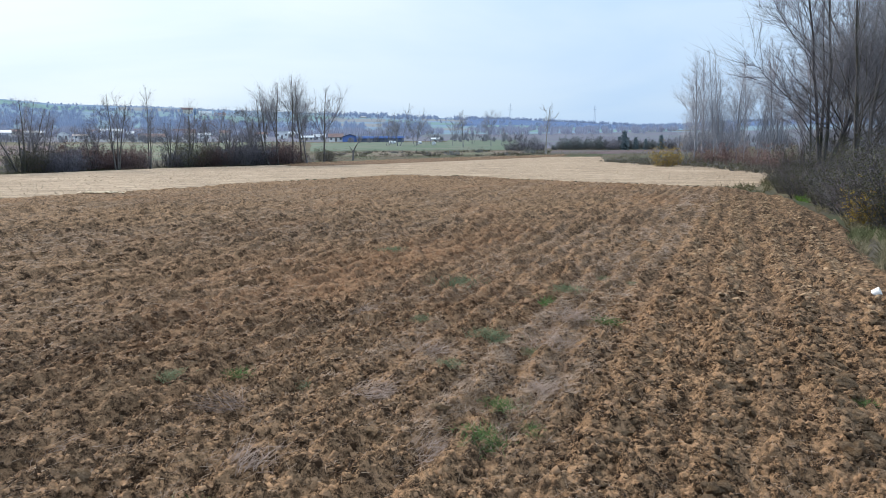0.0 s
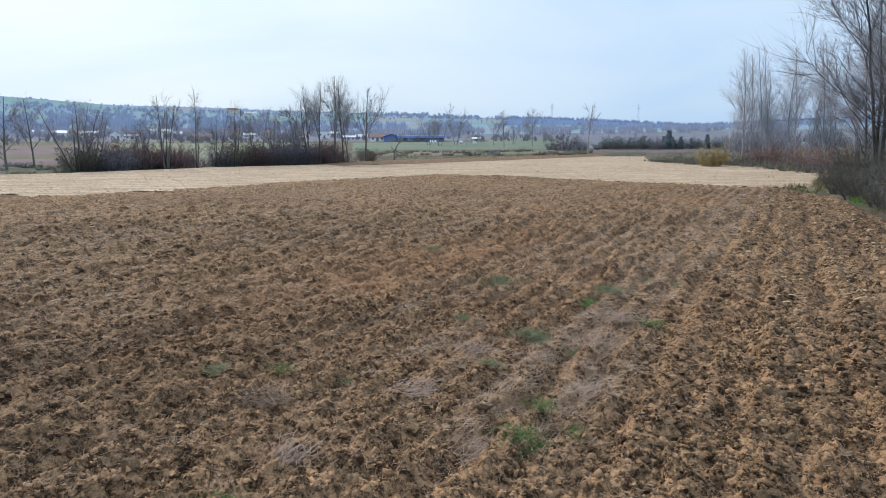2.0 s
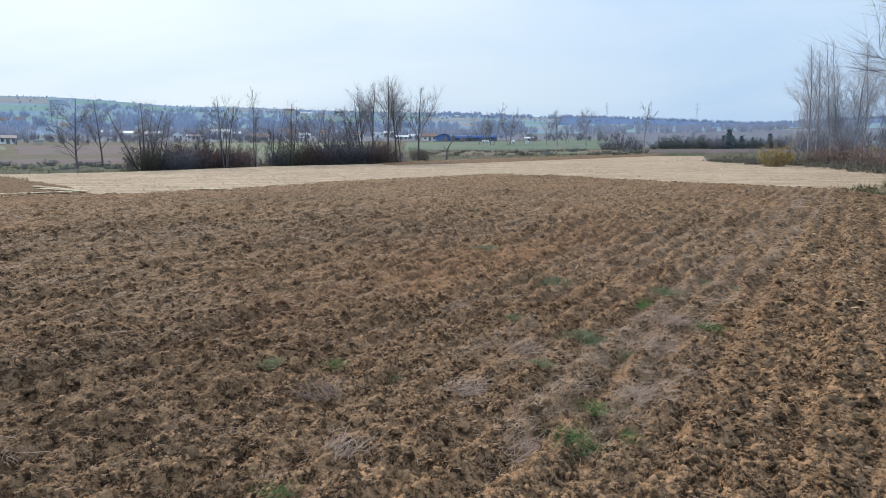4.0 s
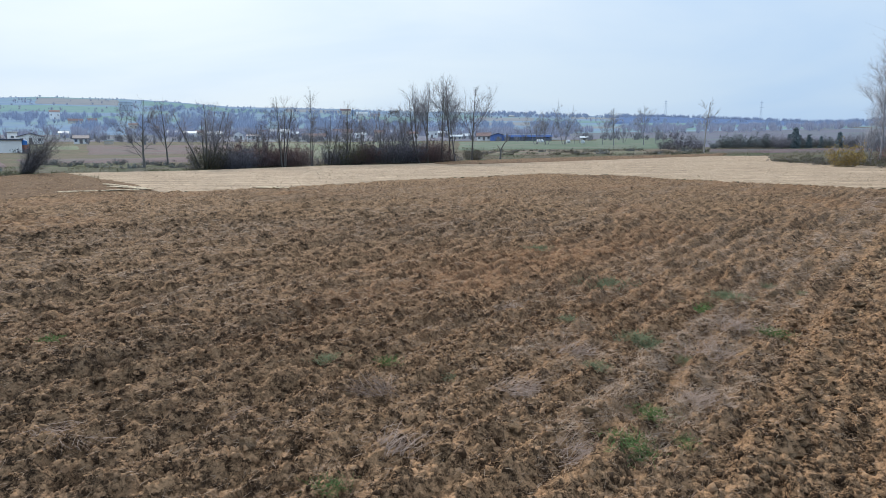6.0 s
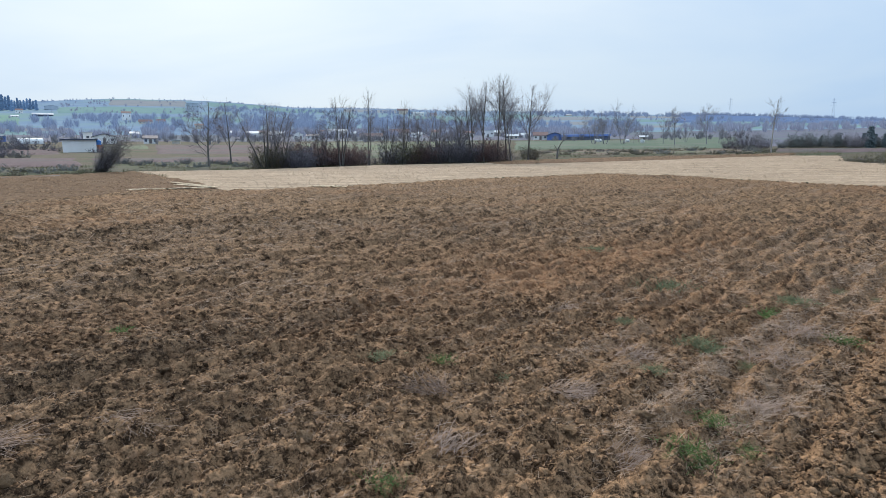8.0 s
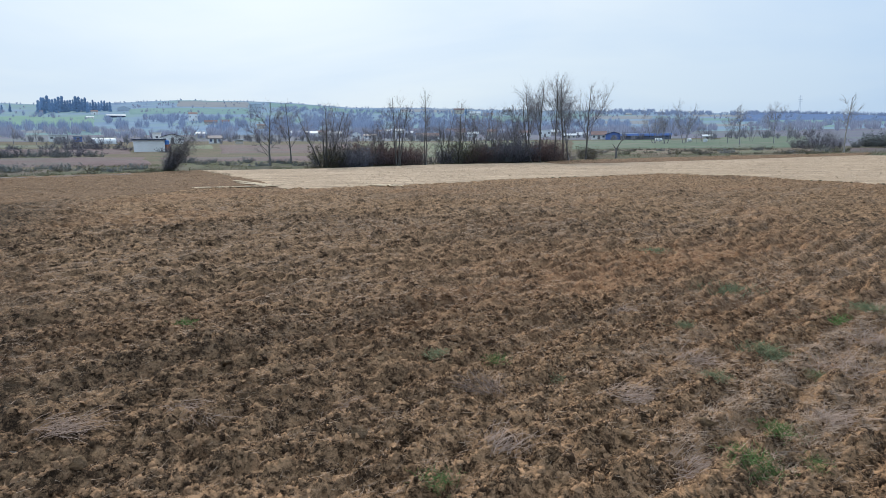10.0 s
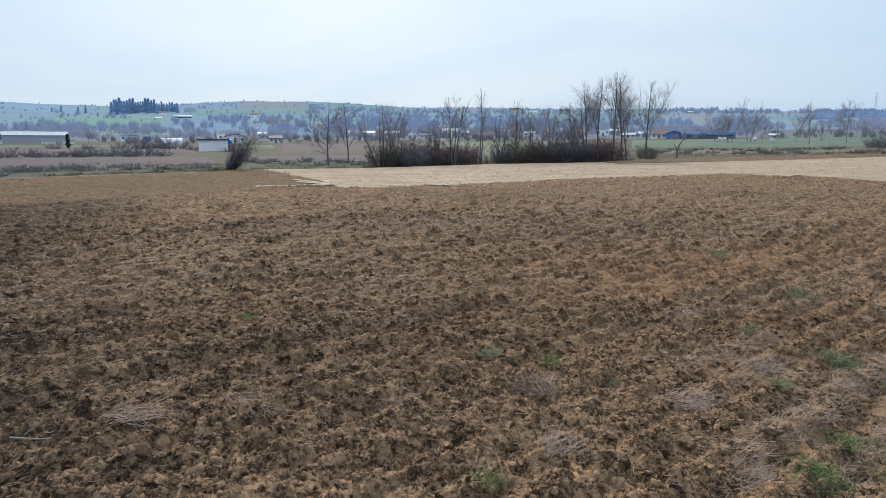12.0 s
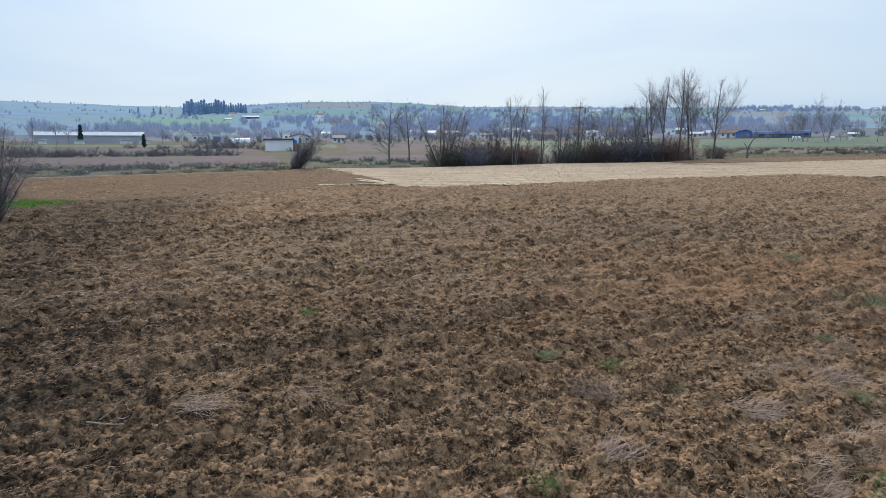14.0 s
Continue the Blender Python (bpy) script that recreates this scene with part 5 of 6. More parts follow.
for tufts, per, r0, r1, width, ln in ((5200, 9, 3.8, 10, 0.0034, 0.10), (6400, 6, 9.5, 22, 0.0065, 0.14), (4000, 4, 21, 58, 0.015, 0.22)):
    x, y, r = fan_points(g, tufts * 3, r0, r1)
    ok = residue(x, y) > g.uniform(0.2, 1.0, len(x))
    x, y = x[ok][:tufts], y[ok][:tufts]
    comb = FURROW + g.normal(0, 0.4, len(x))
    x, y, comb = np.repeat(x, per), np.repeat(y, per), np.repeat(comb, per)
    n = len(x)
    x, y = x + g.normal(0, 0.055, n), y + g.normal(0, 0.055, n)
    v, f = blades(g, x, y, on_field(x, y) + 0.012, comb + g.normal(0, 0.5, n), ln * g.uniform(0.35, 1.25, n), width * g.uniform(0.6, 1.3, n), np.abs(g.normal(0.10, 0.2, n)), False)
    ob = link("dry_grass", mesh_of("dry_grass", v, f, M["straw"]))
    tagged(ob, "pinkish-grey dry grass stems lying over the soil", "dry grass", kind="stuff")

# broken stems strewn over all of the near earth
x, y, r = fan_points(g, 34000, 3.8, 12)
ok = fbm(x * 1.2, y * 1.2, 57, 3) + 0.15 * residue(x, y) > g.uniform(0.3, 0.75, len(x))
x, y = x[ok], y[ok]
n = len(x)
vv, ff = blades(g, x, y, on_field(x, y) + 0.014, FURROW + g.normal(0, 0.9, n), 0.085 * g.uniform(0.3, 1.4, n), 0.0036 * g.uniform(0.6, 1.3, n), np.abs(g.normal(0.12, 0.25, n)), False)
tagged(link("broken_stems", mesh_of("broken_stems", vv, ff, M["straw"])), "short broken straw stems scattered over crumbly soil", "dry grass", kind="stuff")

# two drifts of straw that the plough has left along its last passes
u = 4.6 + 31 * g.uniform(0, 1, 6000) ** 1.2
first = g.uniform(0, 1, len(u)) < 0.6
v = np.where(first, -2.62 + 0.02 * u, -1.75 + 0.02 * u) + 0.3 * (value_noise(u * 0.4, u * 0, 5) - 0.5) * np.where(first, 1, -1) + g.normal(0, 1, len(u)) * np.where(first, 0.15, 0.08)
ok = fbm(u * 0.9, v * 1.5, 37, 3) > g.uniform(0.25, 0.6, len(u))
u, v = u[ok], v[ok]
x, y = u * math.sin(FURROW) + v * math.cos(FURROW), u * math.cos(FURROW) - v * math.sin(FURROW)
n = len(x)
vv, ff = blades(g, x, y, on_field(x, y) + 0.02, FURROW + g.normal(0, 0.6, n), (0.09 + 0.006 * u) * g.uniform(0.4, 1.3, n), (0.0025 + 0.00045 * u) * g.uniform(0.7, 1.3, n), np.abs(g.normal(0.08, 0.2, n)), False)
tagged(link("straw_drift", mesh_of("straw_drift", vv, ff, M["straw"])), "pinkish straw drifts lying along the furrows", "dry grass", kind="stuff")

# stubble stalks in rows
x, y = g.uniform(-50, 31, 90000), g.uniform(34, 108, 90000)
ok = inside(x, y, STUBBLE) > 0.4
x, y = x[ok][:17000], y[ok][:17000]
y = np.round((y + row_bend(x)) / 0.75) * 0.75 - row_bend(x) + g.normal(0, 0.07, len(x))
n = len(x)
vv, ff = blades(g, x, y, land(x, y) + 0.02, g.uniform(0, 6.28, n), g.uniform(0.08, 0.26, n), g.uniform(0.02, 0.045, n), g.uniform(0.0, 0.6, n), False)
tagged(link("stubble", mesh_of("stubble", vv, ff, M["stalk"])), "short pale maize stalks standing in rows", "stubble", kind="stuff")


# pale chaff heaps along the stubble's corner
def litter(name, a, b, count, spread, label):
    k = g.uniform(0, 1, count)
    x = a[0] + (b[0] - a[0]) * k + g.normal(0, spread, count)
    y = a[1] + (b[1] - a[1]) * k + g.normal(0, spread, count)
    size = g.uniform(0.04, 0.10, count)
    v, f = rough_lumps(g, np.stack([x, y, land(x, y) + 0.10 + size * 0.1], -1), size, (0.1, 0.22), 0.2)
    return tagged(link(name, mesh_of(name, v, f, M["straw_pale"])), label, "straw litter", kind="stuff")


litter("straw_litter", (-30.8, 33.1), (-27.2, 36.2), 480, 0.09, "pale straw litter spilled along the field boundary")
litter("straw_litter", (-33.6, 40.4), (-28.2, 37.4), 300, 0.10, "pale straw litter at the stubble's corner")
litter("straw_litter", (-31.6, 38.4), (-27.0, 36.6), 300, 0.09, "pale straw litter at the stubble's corner")
litter("straw_litter", (-21.2, 39.0), (-19.0, 38.7), 160, 0.22, "small pale heap of straw on the soil")


def weed(name, label, x, y, size, material, leaves=70, category="weed"):
    """A rosette of narrow bent leaves round one root."""
    root = new(name)
    root.location = (x, y, float(on_field(np.array([x]), np.array([y]))[0]))
    n = leaves
    heading, rise = g.uniform(0, 6.283, n), g.uniform(0.15, 1.2, n)
    bx, by = g.normal(0, size * 0.36, n), g.normal(0, size * 0.36, n)
    v, f = blades(g, bx, by, np.abs(g.normal(0.03, 0.02, n)), heading, size * g.uniform(0.12, 0.32, n), size * g.uniform(0.012, 0.026, n), rise, False)
    link("leaves", mesh_of("leaves", v, f, material), root)
    return tagged(root, label, category, "weeds on the ploughed field")


g = np.random.default_rng(9)
for x, y, size, kind in ((0.36, 5.08, 0.26, "weed"), (0.26, 5.17, 0.24, "weed"), (0.50, 5.58, 0.2, "weed"), (0.74, 5.27, 0.16, "weed"), (1.58, 10.3, 0.4, "weed"), (2.05, 10.6, 0.35, "weed_grey"), (0.28, 11.9, 0.6, "weed_grey"), (0.55, 8.3, 0.3, "weed_grey"), (1.07, 7.8, 0.2, "weed_grey"), (3.44, 11.8, 0.2, "weed_grey"), (-6.6, 6.75, 0.24, "weed"), (-2.21, 6.75, 0.2, "weed"),
                         (-2.9, 6.78, 0.24, "weed_grey"), (-1.5, 6.6, 0.16, "weed_grey"), (0.05, 6.9, 0.2, "weed_grey"), (0.75, 8.2, 0.36, "weed_grey"), (2.2, 8.6, 0.25, "weed"),
                         (3.1, 12.4, 0.3, "weed_grey"), (-1.8, 4.02, 0.2, "weed"), (-1.2, 15.5, 0.4, "weed_grey"), (3.96, 5.9, 0.16, "weed"), (-0.3, 8.9, 0.2, "weed_grey")):
    weed("weed", "small green weed sprouting between clods" if kind == "weed" else "dull grey-green weed among dry stems", x, y, size, M[kind], 280 if size > 0.19 else 150)


def dry_tuft(x, y, size, lean, material=None):
    """An uprooted tussock of dead grass."""
    root = new("dry_tussock")
    root.location = (x, y, float(on_field(np.array([x]), np.array([y]))[0]))
    n = 110
    bx, by = g.normal(0, size * 0.28, n), g.normal(0, size * 0.18, n)
    v, f = blades(g, bx, by, np.abs(g.normal(0.02, 0.025, n)), lean + g.normal(0, 0.55, n), size * g.uniform(0.3, 0.9, n), 0.0038 * g.uniform(0.7, 1.4, n), np.abs(g.normal(0.22, 0.22, n)))
    tagged(link("grass_mass", mesh_of("grass_mass", v, f, material or M["straw_grey"]), root), kind="stuff")
    return tagged(root, "uprooted tussock of dead greyish grass on soil", "dry grass", "tussocks on the ploughed field")


for x, y, size, lean in ((-0.75, 6.25, 0.42, 1.2), (-2.0, 5.9, 0.4, -1.3), (1.3, 7.7, 0.6, 0.4), (1.75, 8.7, 0.6, 0.4), (-1.55, 4.7, 0.36, 0.3), (-0.15, 5.0, 0.4, 0.8), (0.95, 6.2, 0.4, 0.5), (-3.2, 5.2, 0.4, 1.9),
                         (-0.2, 7.7, 0.35, 0.6), (-4.4, 4.4, 0.45, 2.0), (-5.0, 3.6, 0.45, 1.2), (-1.2, 9.6, 0.4, 0.9)):
    dry_tuft(x, y, size, lean)

# a crushed white cup and a bare branch lying on the soil
bm = bmesh.new()
bmesh.ops.create_cone(bm, cap_ends=True, segments=14, radius1=0.05, radius2=0.065, depth=0.13)
top = [f for f in bm.faces if f.normal.z > 0.9]
bmesh.ops.delete(bm, geom=top, context="FACES_ONLY")
for vtx in bm.verts:
    vtx.co.x *= 0.75
    vtx.co += Vector((0.012 * math.sin(vtx.co.z * 70), 0.008 * math.cos(vtx.co.x * 90), 0))
cup = new("plastic_cup")
wall = part("cup_wall", bm, M["plastic"], cup)
wall.modifiers.new("thickness", "SOLIDIFY").thickness = 0.002
cx, cy = 7.0, 10.4
cup.matrix_basis = Matrix.Translation((cx, cy, float(on_field(np.array([cx]), np.array([cy]))[0]) + 0.10)) @ pose(0, 0, 0, 60, 15, 40)
tagged(cup, "crushed white plastic cup lying on ploughed soil", "litter")
root = new("fallen_branch")
tv, tf = [], []
sweep(tv, tf, bent(g, (0, 0, 0.05), (1, 0.25, 0.1), 0.75, 7, 0.1), [0.008, 0.008, 0.007, 0.007, 0.006, 0.005, 0.004, 0.002], 5)
sweep(tv, tf, bent(g, (0.25, 0.06, 0.07), (1, -0.5, 0.2), 0.3, 4, 0.12), [0.005, 0.005, 0.004, 0.003, 0.002], 4)
sweep(tv, tf, bent(g, (0.1, 0.03, 0.06), (0.6, 0.8, 0.3), 0.25, 3, 0.12), [0.005, 0.004, 0.003, 0.002], 4)
link("branch", mesh_of("branch", tv, tf, M["bark_pale"], True), root)
bx, by = -5.55, 2.95
root.matrix_basis = Matrix.Translation((bx, by, float(on_field(np.array([bx]), np.array([by]))[0]))) @ Matrix.Rotation(radians(25), 4, "Z")
tagged(root, "thin pale fallen branch on the soil", "branch")

# ---------------------------------------------------------------- fields, hedges and buildings of the valley


def sector(name, az0, az1, r0, r1, material, label, lift=0.12, hilly=False, skew=0.0, seed=0):
    """A field between two bearings and two distances, draped on the land or on the hills."""
    na, nr = max(int((az1 - az0) / 0.4), 4), max(int((r1 - r0) / (25 if hilly else 6)), 4)
    A, S = np.meshgrid(np.linspace(az0, az1, na + 1), np.linspace(0, 1, nr + 1), indexing="ij")
    span = r1 - r0
    wob = 0.10 * span * (fbm(A * 0.5, S * 0 + seed, 91, 3) - 0.5)
    R = r0 + span * S + wob + skew * (A - az0)
    A = A + (az1 - az0) * 0.05 * (fbm(S * 3, A * 0 + seed, 93, 3) - 0.5)
    X, Y = R * np.sin(np.radians(A)), R * np.cos(np.radians(A))
    Z = (hill_height(R, A) if hilly else land(X, Y)) + lift
    if not hilly:
        Z = Z + 0.12 * (fbm(X * 0.5, Y * 0.5, 95 + seed, 3) - 0.5)
    if r0 < 60:
        Z = Z - 0.9 * smoothstep(-0.6, 0.5, inside(X, Y, PLOUGHED)) - 0.3 * smoothstep(-0.2, 0.6, inside(X, Y, STUBBLE))
    Z[0], Z[-1], Z[:, 0], Z[:, -1] = Z[0] - 3 * lift - 0.3, Z[-1] - 3 * lift - 0.3, Z[:, 0] - 3 * lift - 0.3, Z[:, -1] - 3 * lift - 0.3
    n, k = A.shape
    i = np.arange(n * k).reshape(n, k)
    q = np.stack([i[:-1, :-1], i[1:, :-1], i[1:, 1:], i[:-1, 1:]], -1).reshape(-1, 4)[:, ::-1]
    return tagged(link(name, mesh_of(name, np.stack([X, Y, Z], -1), q, material, True)), label, "field", kind="structure")


sector("weedy_verge", -70, -33, 62, 84, M["verge"], "green weedy verge beyond the brown fields", 0.05, skew=0.35, seed=1)
sector("farm_track", -66, -47, 62.6, 64.0, M["track"], "pale earth farm track along the field", 0.08, skew=0.25, seed=2)
sector("fallow_field", -70, -46, 88, 132, M["fallow"], "brown fallow field behind weeds", 0.10, seed=3)
sector("fallow_field", -45.5, -33, 100, 128, M["fallow"], "olive-brown fallow field behind weeds", 0.10, seed=4)
sector("ploughed_plot", -41, -30, 150, 262, M["fallow"], "reddish-brown ploughed plot below the village", 0.12, seed=5)
sector("green_plot", -70, -52, 232, 262, M["crop"], "green crop strip before the glasshouse", 0.15, seed=6)
sector("fallow_field", -70, -47, 158, 215, M["fallow"], "grey-brown fallow land behind a hedge", 0.12, seed=7)
sector("green_plot", -47, -41, 205, 260, M["meadow_green"], "green paddock among farm buildings", 0.14, seed=8)
sector("fallow_field", -72, -31, 340, 575, M["hazed_land"], "haze-mauve bare field rising to the village", 0.2, seed=9)
sector("green_plot", -30, -14, 110, 300, M["meadow_green"], "grassland between the hedge and the village", 0.1, seed=10)
sector("crop_field", -11.5, 6, 172, 300, M["crop"], "bright green crop field before farm sheds", 0.14, seed=11)
sector("crop_field", 0, 9.5, 185, 380, M["crop"], "green crop field behind bare trees", 0.16, seed=12)
sector("dry_meadow", -10.5, 8, 124, 160, M["dry"], "dry tan meadow beyond turned earth", 0.1, seed=13)
sector("fallow_field", 9, 22, 128, 160, M["fallow"], "brown fallow plain before the shrub belt", 0.1, seed=14)
sector("fallow_field", 6, 38, 190, 575, M["hazed_land"], "hazy bare plain behind the shrub belt", 0.2, seed=15)
sector("fallow_field", -32, 8, 330, 575, M["hazed_land"], "haze-mauve land below the hills", 0.2, seed=16)

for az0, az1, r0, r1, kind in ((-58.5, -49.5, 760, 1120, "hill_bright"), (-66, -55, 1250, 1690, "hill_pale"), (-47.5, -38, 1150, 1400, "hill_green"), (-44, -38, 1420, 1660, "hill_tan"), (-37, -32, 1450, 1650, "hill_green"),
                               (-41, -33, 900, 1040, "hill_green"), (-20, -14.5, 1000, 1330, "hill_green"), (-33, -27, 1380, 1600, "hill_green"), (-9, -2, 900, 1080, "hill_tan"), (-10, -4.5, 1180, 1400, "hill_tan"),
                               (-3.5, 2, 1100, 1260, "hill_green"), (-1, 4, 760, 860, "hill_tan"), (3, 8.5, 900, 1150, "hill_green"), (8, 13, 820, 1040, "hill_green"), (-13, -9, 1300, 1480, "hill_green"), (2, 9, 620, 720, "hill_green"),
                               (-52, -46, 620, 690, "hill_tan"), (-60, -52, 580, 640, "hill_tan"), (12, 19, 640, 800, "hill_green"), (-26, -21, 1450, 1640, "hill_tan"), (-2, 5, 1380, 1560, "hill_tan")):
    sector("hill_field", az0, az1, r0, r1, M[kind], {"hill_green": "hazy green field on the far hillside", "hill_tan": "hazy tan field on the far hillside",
                                                    "hill_pale": "pale hazy ridge on the horizon", "hill_bright": "hazy green pasture below the fir grove"}[kind], 1.2, True, seed=int(az0 * 7) % 50 + 20)


sector("wooded_ridge", 1.5, 45, 1080, 1692, M["hill_wood"], "haze-blue wooded ridge along the horizon", 2.5, True, seed=77)


def woods(name, label, stands, material, size):
    """Far woods: many domed crowns of fine rising branches."""
    vs, fs, base = [], [], 0
    for az0, az1, r0, r1, count, cut in stands:
        az = g.uniform(az0, az1, count)
        r = g.uniform(r0, r1, count)
        keep = fbm(az * 0.9 + 100, r * 0.012, 97, 3) > cut
        for a0, half, until in ((-42.6, 0.9, 920), (-41.3, 0.7, 815), (-40.2, 0.5, 820), (-47.6, 0.7, 1340), (-48.2, 0.9, 1075), (-20.0, 1.6, 1290)):
            keep &= (abs(az - a0) > half * 0.45) | (r > until) | (r < until - 90)
        az, r = az[keep], r[keep]
        x, y = r * np.sin(np.radians(az)), r * np.cos(np.radians(az))
        z = np.where(r > 556, hill_height(r, az), land(x, y))
        n = len(r)
        h = size * g.uniform(0.5, 1.25, n)
        k = 40
        a, d = g.uniform(0, 6.283, (n, k)), np.sqrt(g.uniform(0, 1, (n, k)))
        hh = h[:, None]
        ox, oy = 0.42 * d * np.cos(a) * hh, 0.42 * d * np.sin(a) * hh
        top = hh * (0.45 + 0.55 * np.sqrt(1 - 0.92 * d * d)) * g.uniform(0.8, 1.02, (n, k))
        low = hh * g.uniform(0.02, 0.42, (n, k))
        wide = hh * g.uniform(0.012, 0.035, (n, k))
        b = g.uniform(0, 3.14, (n, k))
        X, Y, Z0 = x[:, None], y[:, None], z[:, None] - 0.2
        p0 = np.stack([X + ox * 0.45 - wide * np.cos(b), Y + oy * 0.45 - wide * np.sin(b), Z0 + low], -1)
        p1 = np.stack([X + ox * 0.45 + wide * np.cos(b), Y + oy * 0.45 + wide * np.sin(b), Z0 + low], -1)
        p2 = np.stack([X + ox + wide * 0.6 * np.cos(b), Y + oy + wide * 0.6 * np.sin(b), Z0 + top], -1)
        vs.append(np.stack([p0, p1, p2], 2).reshape(-1, 3))
        fs.append(base + np.arange(3 * n * k).reshape(-1, 3))
        base += 3 * n * k
    v = np.concatenate(vs)
    return tagged(link(name, mesh_of(name, v, np.concatenate(fs), material, True)), label, "wood", kind="stuff")


g = np.random.default_rng(33)
woods("hazed_wood", "blue hazy woods along the distant hills", [(-37, -14, 600, 900, 1100, 0.47), (-49, -38, 640, 980, 420, 0.52), (2.5, 26, 1640, 1700, 620, 0.2), (-10, 3, 1450, 1700, 420, 0.48), (-36, -18, 900, 1500, 620, 0.50),
                                                           (-14, -1, 600, 880, 420, 0.48), (20, 34, 1640, 1700, 150, 0.3), (-57, -50, 1080, 1250, 30, 0.45), (-66, -50, 590, 700, 200, 0.46), (3, 22, 700, 1300, 300, 0.55)], M["hazed_wood"], 10)
woods("bare_wood", "haze-mauve leafless trees round the far village", [(-68, -52, 430, 640, 460, 0.47), (-52, -36, 420, 640, 420, 0.52), (-36, -13, 480, 640, 900, 0.46), (-36, -13, 390, 500, 300, 0.5), (-13, 0, 400, 640, 420, 0.46), (2, 24, 480, 900, 700, 0.42)], M["far_bare"], 6.5)
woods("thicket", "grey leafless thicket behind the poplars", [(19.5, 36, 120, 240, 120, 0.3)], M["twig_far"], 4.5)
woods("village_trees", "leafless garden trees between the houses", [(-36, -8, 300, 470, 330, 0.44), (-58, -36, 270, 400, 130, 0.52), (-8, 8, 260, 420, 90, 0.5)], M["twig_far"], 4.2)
woods("crest_trees", "scattered trees on the skyline of the hills", [(-50, 4, 1660, 1700, 420, 0.42), (-66, -50, 1660, 1700, 60, 0.5)], M["hazed_wood"], 5)
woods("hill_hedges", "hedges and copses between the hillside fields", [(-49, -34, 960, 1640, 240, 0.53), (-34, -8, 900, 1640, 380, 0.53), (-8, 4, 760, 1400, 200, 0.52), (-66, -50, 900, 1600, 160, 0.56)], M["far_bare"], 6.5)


def solid(bm, points, faces):
    vs = [bm.verts.new(p) for p in points]
    for f in faces:
        bm.faces.new([vs[i] for i in f])
    bmesh.ops.recalc_face_normals(bm, faces=bm.faces)


def block(x0, x1, y0, y1, z0, z1, bevel=0.0):
    bm = bmesh.new()
    solid(bm, [(x, y, z) for x in (x0, x1) for y in (y0, y1) for z in (z0, z1)], [(0, 1, 3, 2), (4, 6, 7, 5), (0, 4, 5, 1), (2, 3, 7, 6), (0, 2, 6, 4), (1, 5, 7, 3)])
    if bevel:
        bmesh.ops.bevel(bm, geom=list(bm.edges), offset=bevel, segments=1, affect="EDGES")
    return bm


def roof_bm(w, d, z, rise, over, across=False):
    """A double-pitched roof slab; the ridge runs along the width, or across it."""
    a, b = (d / 2 + over, w / 2 + over) if not across else (w / 2 + over, d / 2 + over)
    t = 0.18
    prof = [(-a, z - 0.05), (0, z + rise), (a, z - 0.05), (a, z - 0.05 - t), (0, z + rise - t), (-a, z - 0.05 - t)]
    bm = bmesh.new()
    pts = [((e, p, q) if not across else (p, e, q)) for e in (-b, b) for p, q in prof]
    solid(bm, pts, [(0, 1, 7, 6), (1, 2, 8, 7), (2, 3, 9, 8), (3, 4, 10, 9), (4, 5, 11, 10), (5, 0, 6, 11), (0, 5, 4, 1), (1, 4, 3, 2), (6, 7, 10, 11), (7, 8, 9, 10)])
    return bm


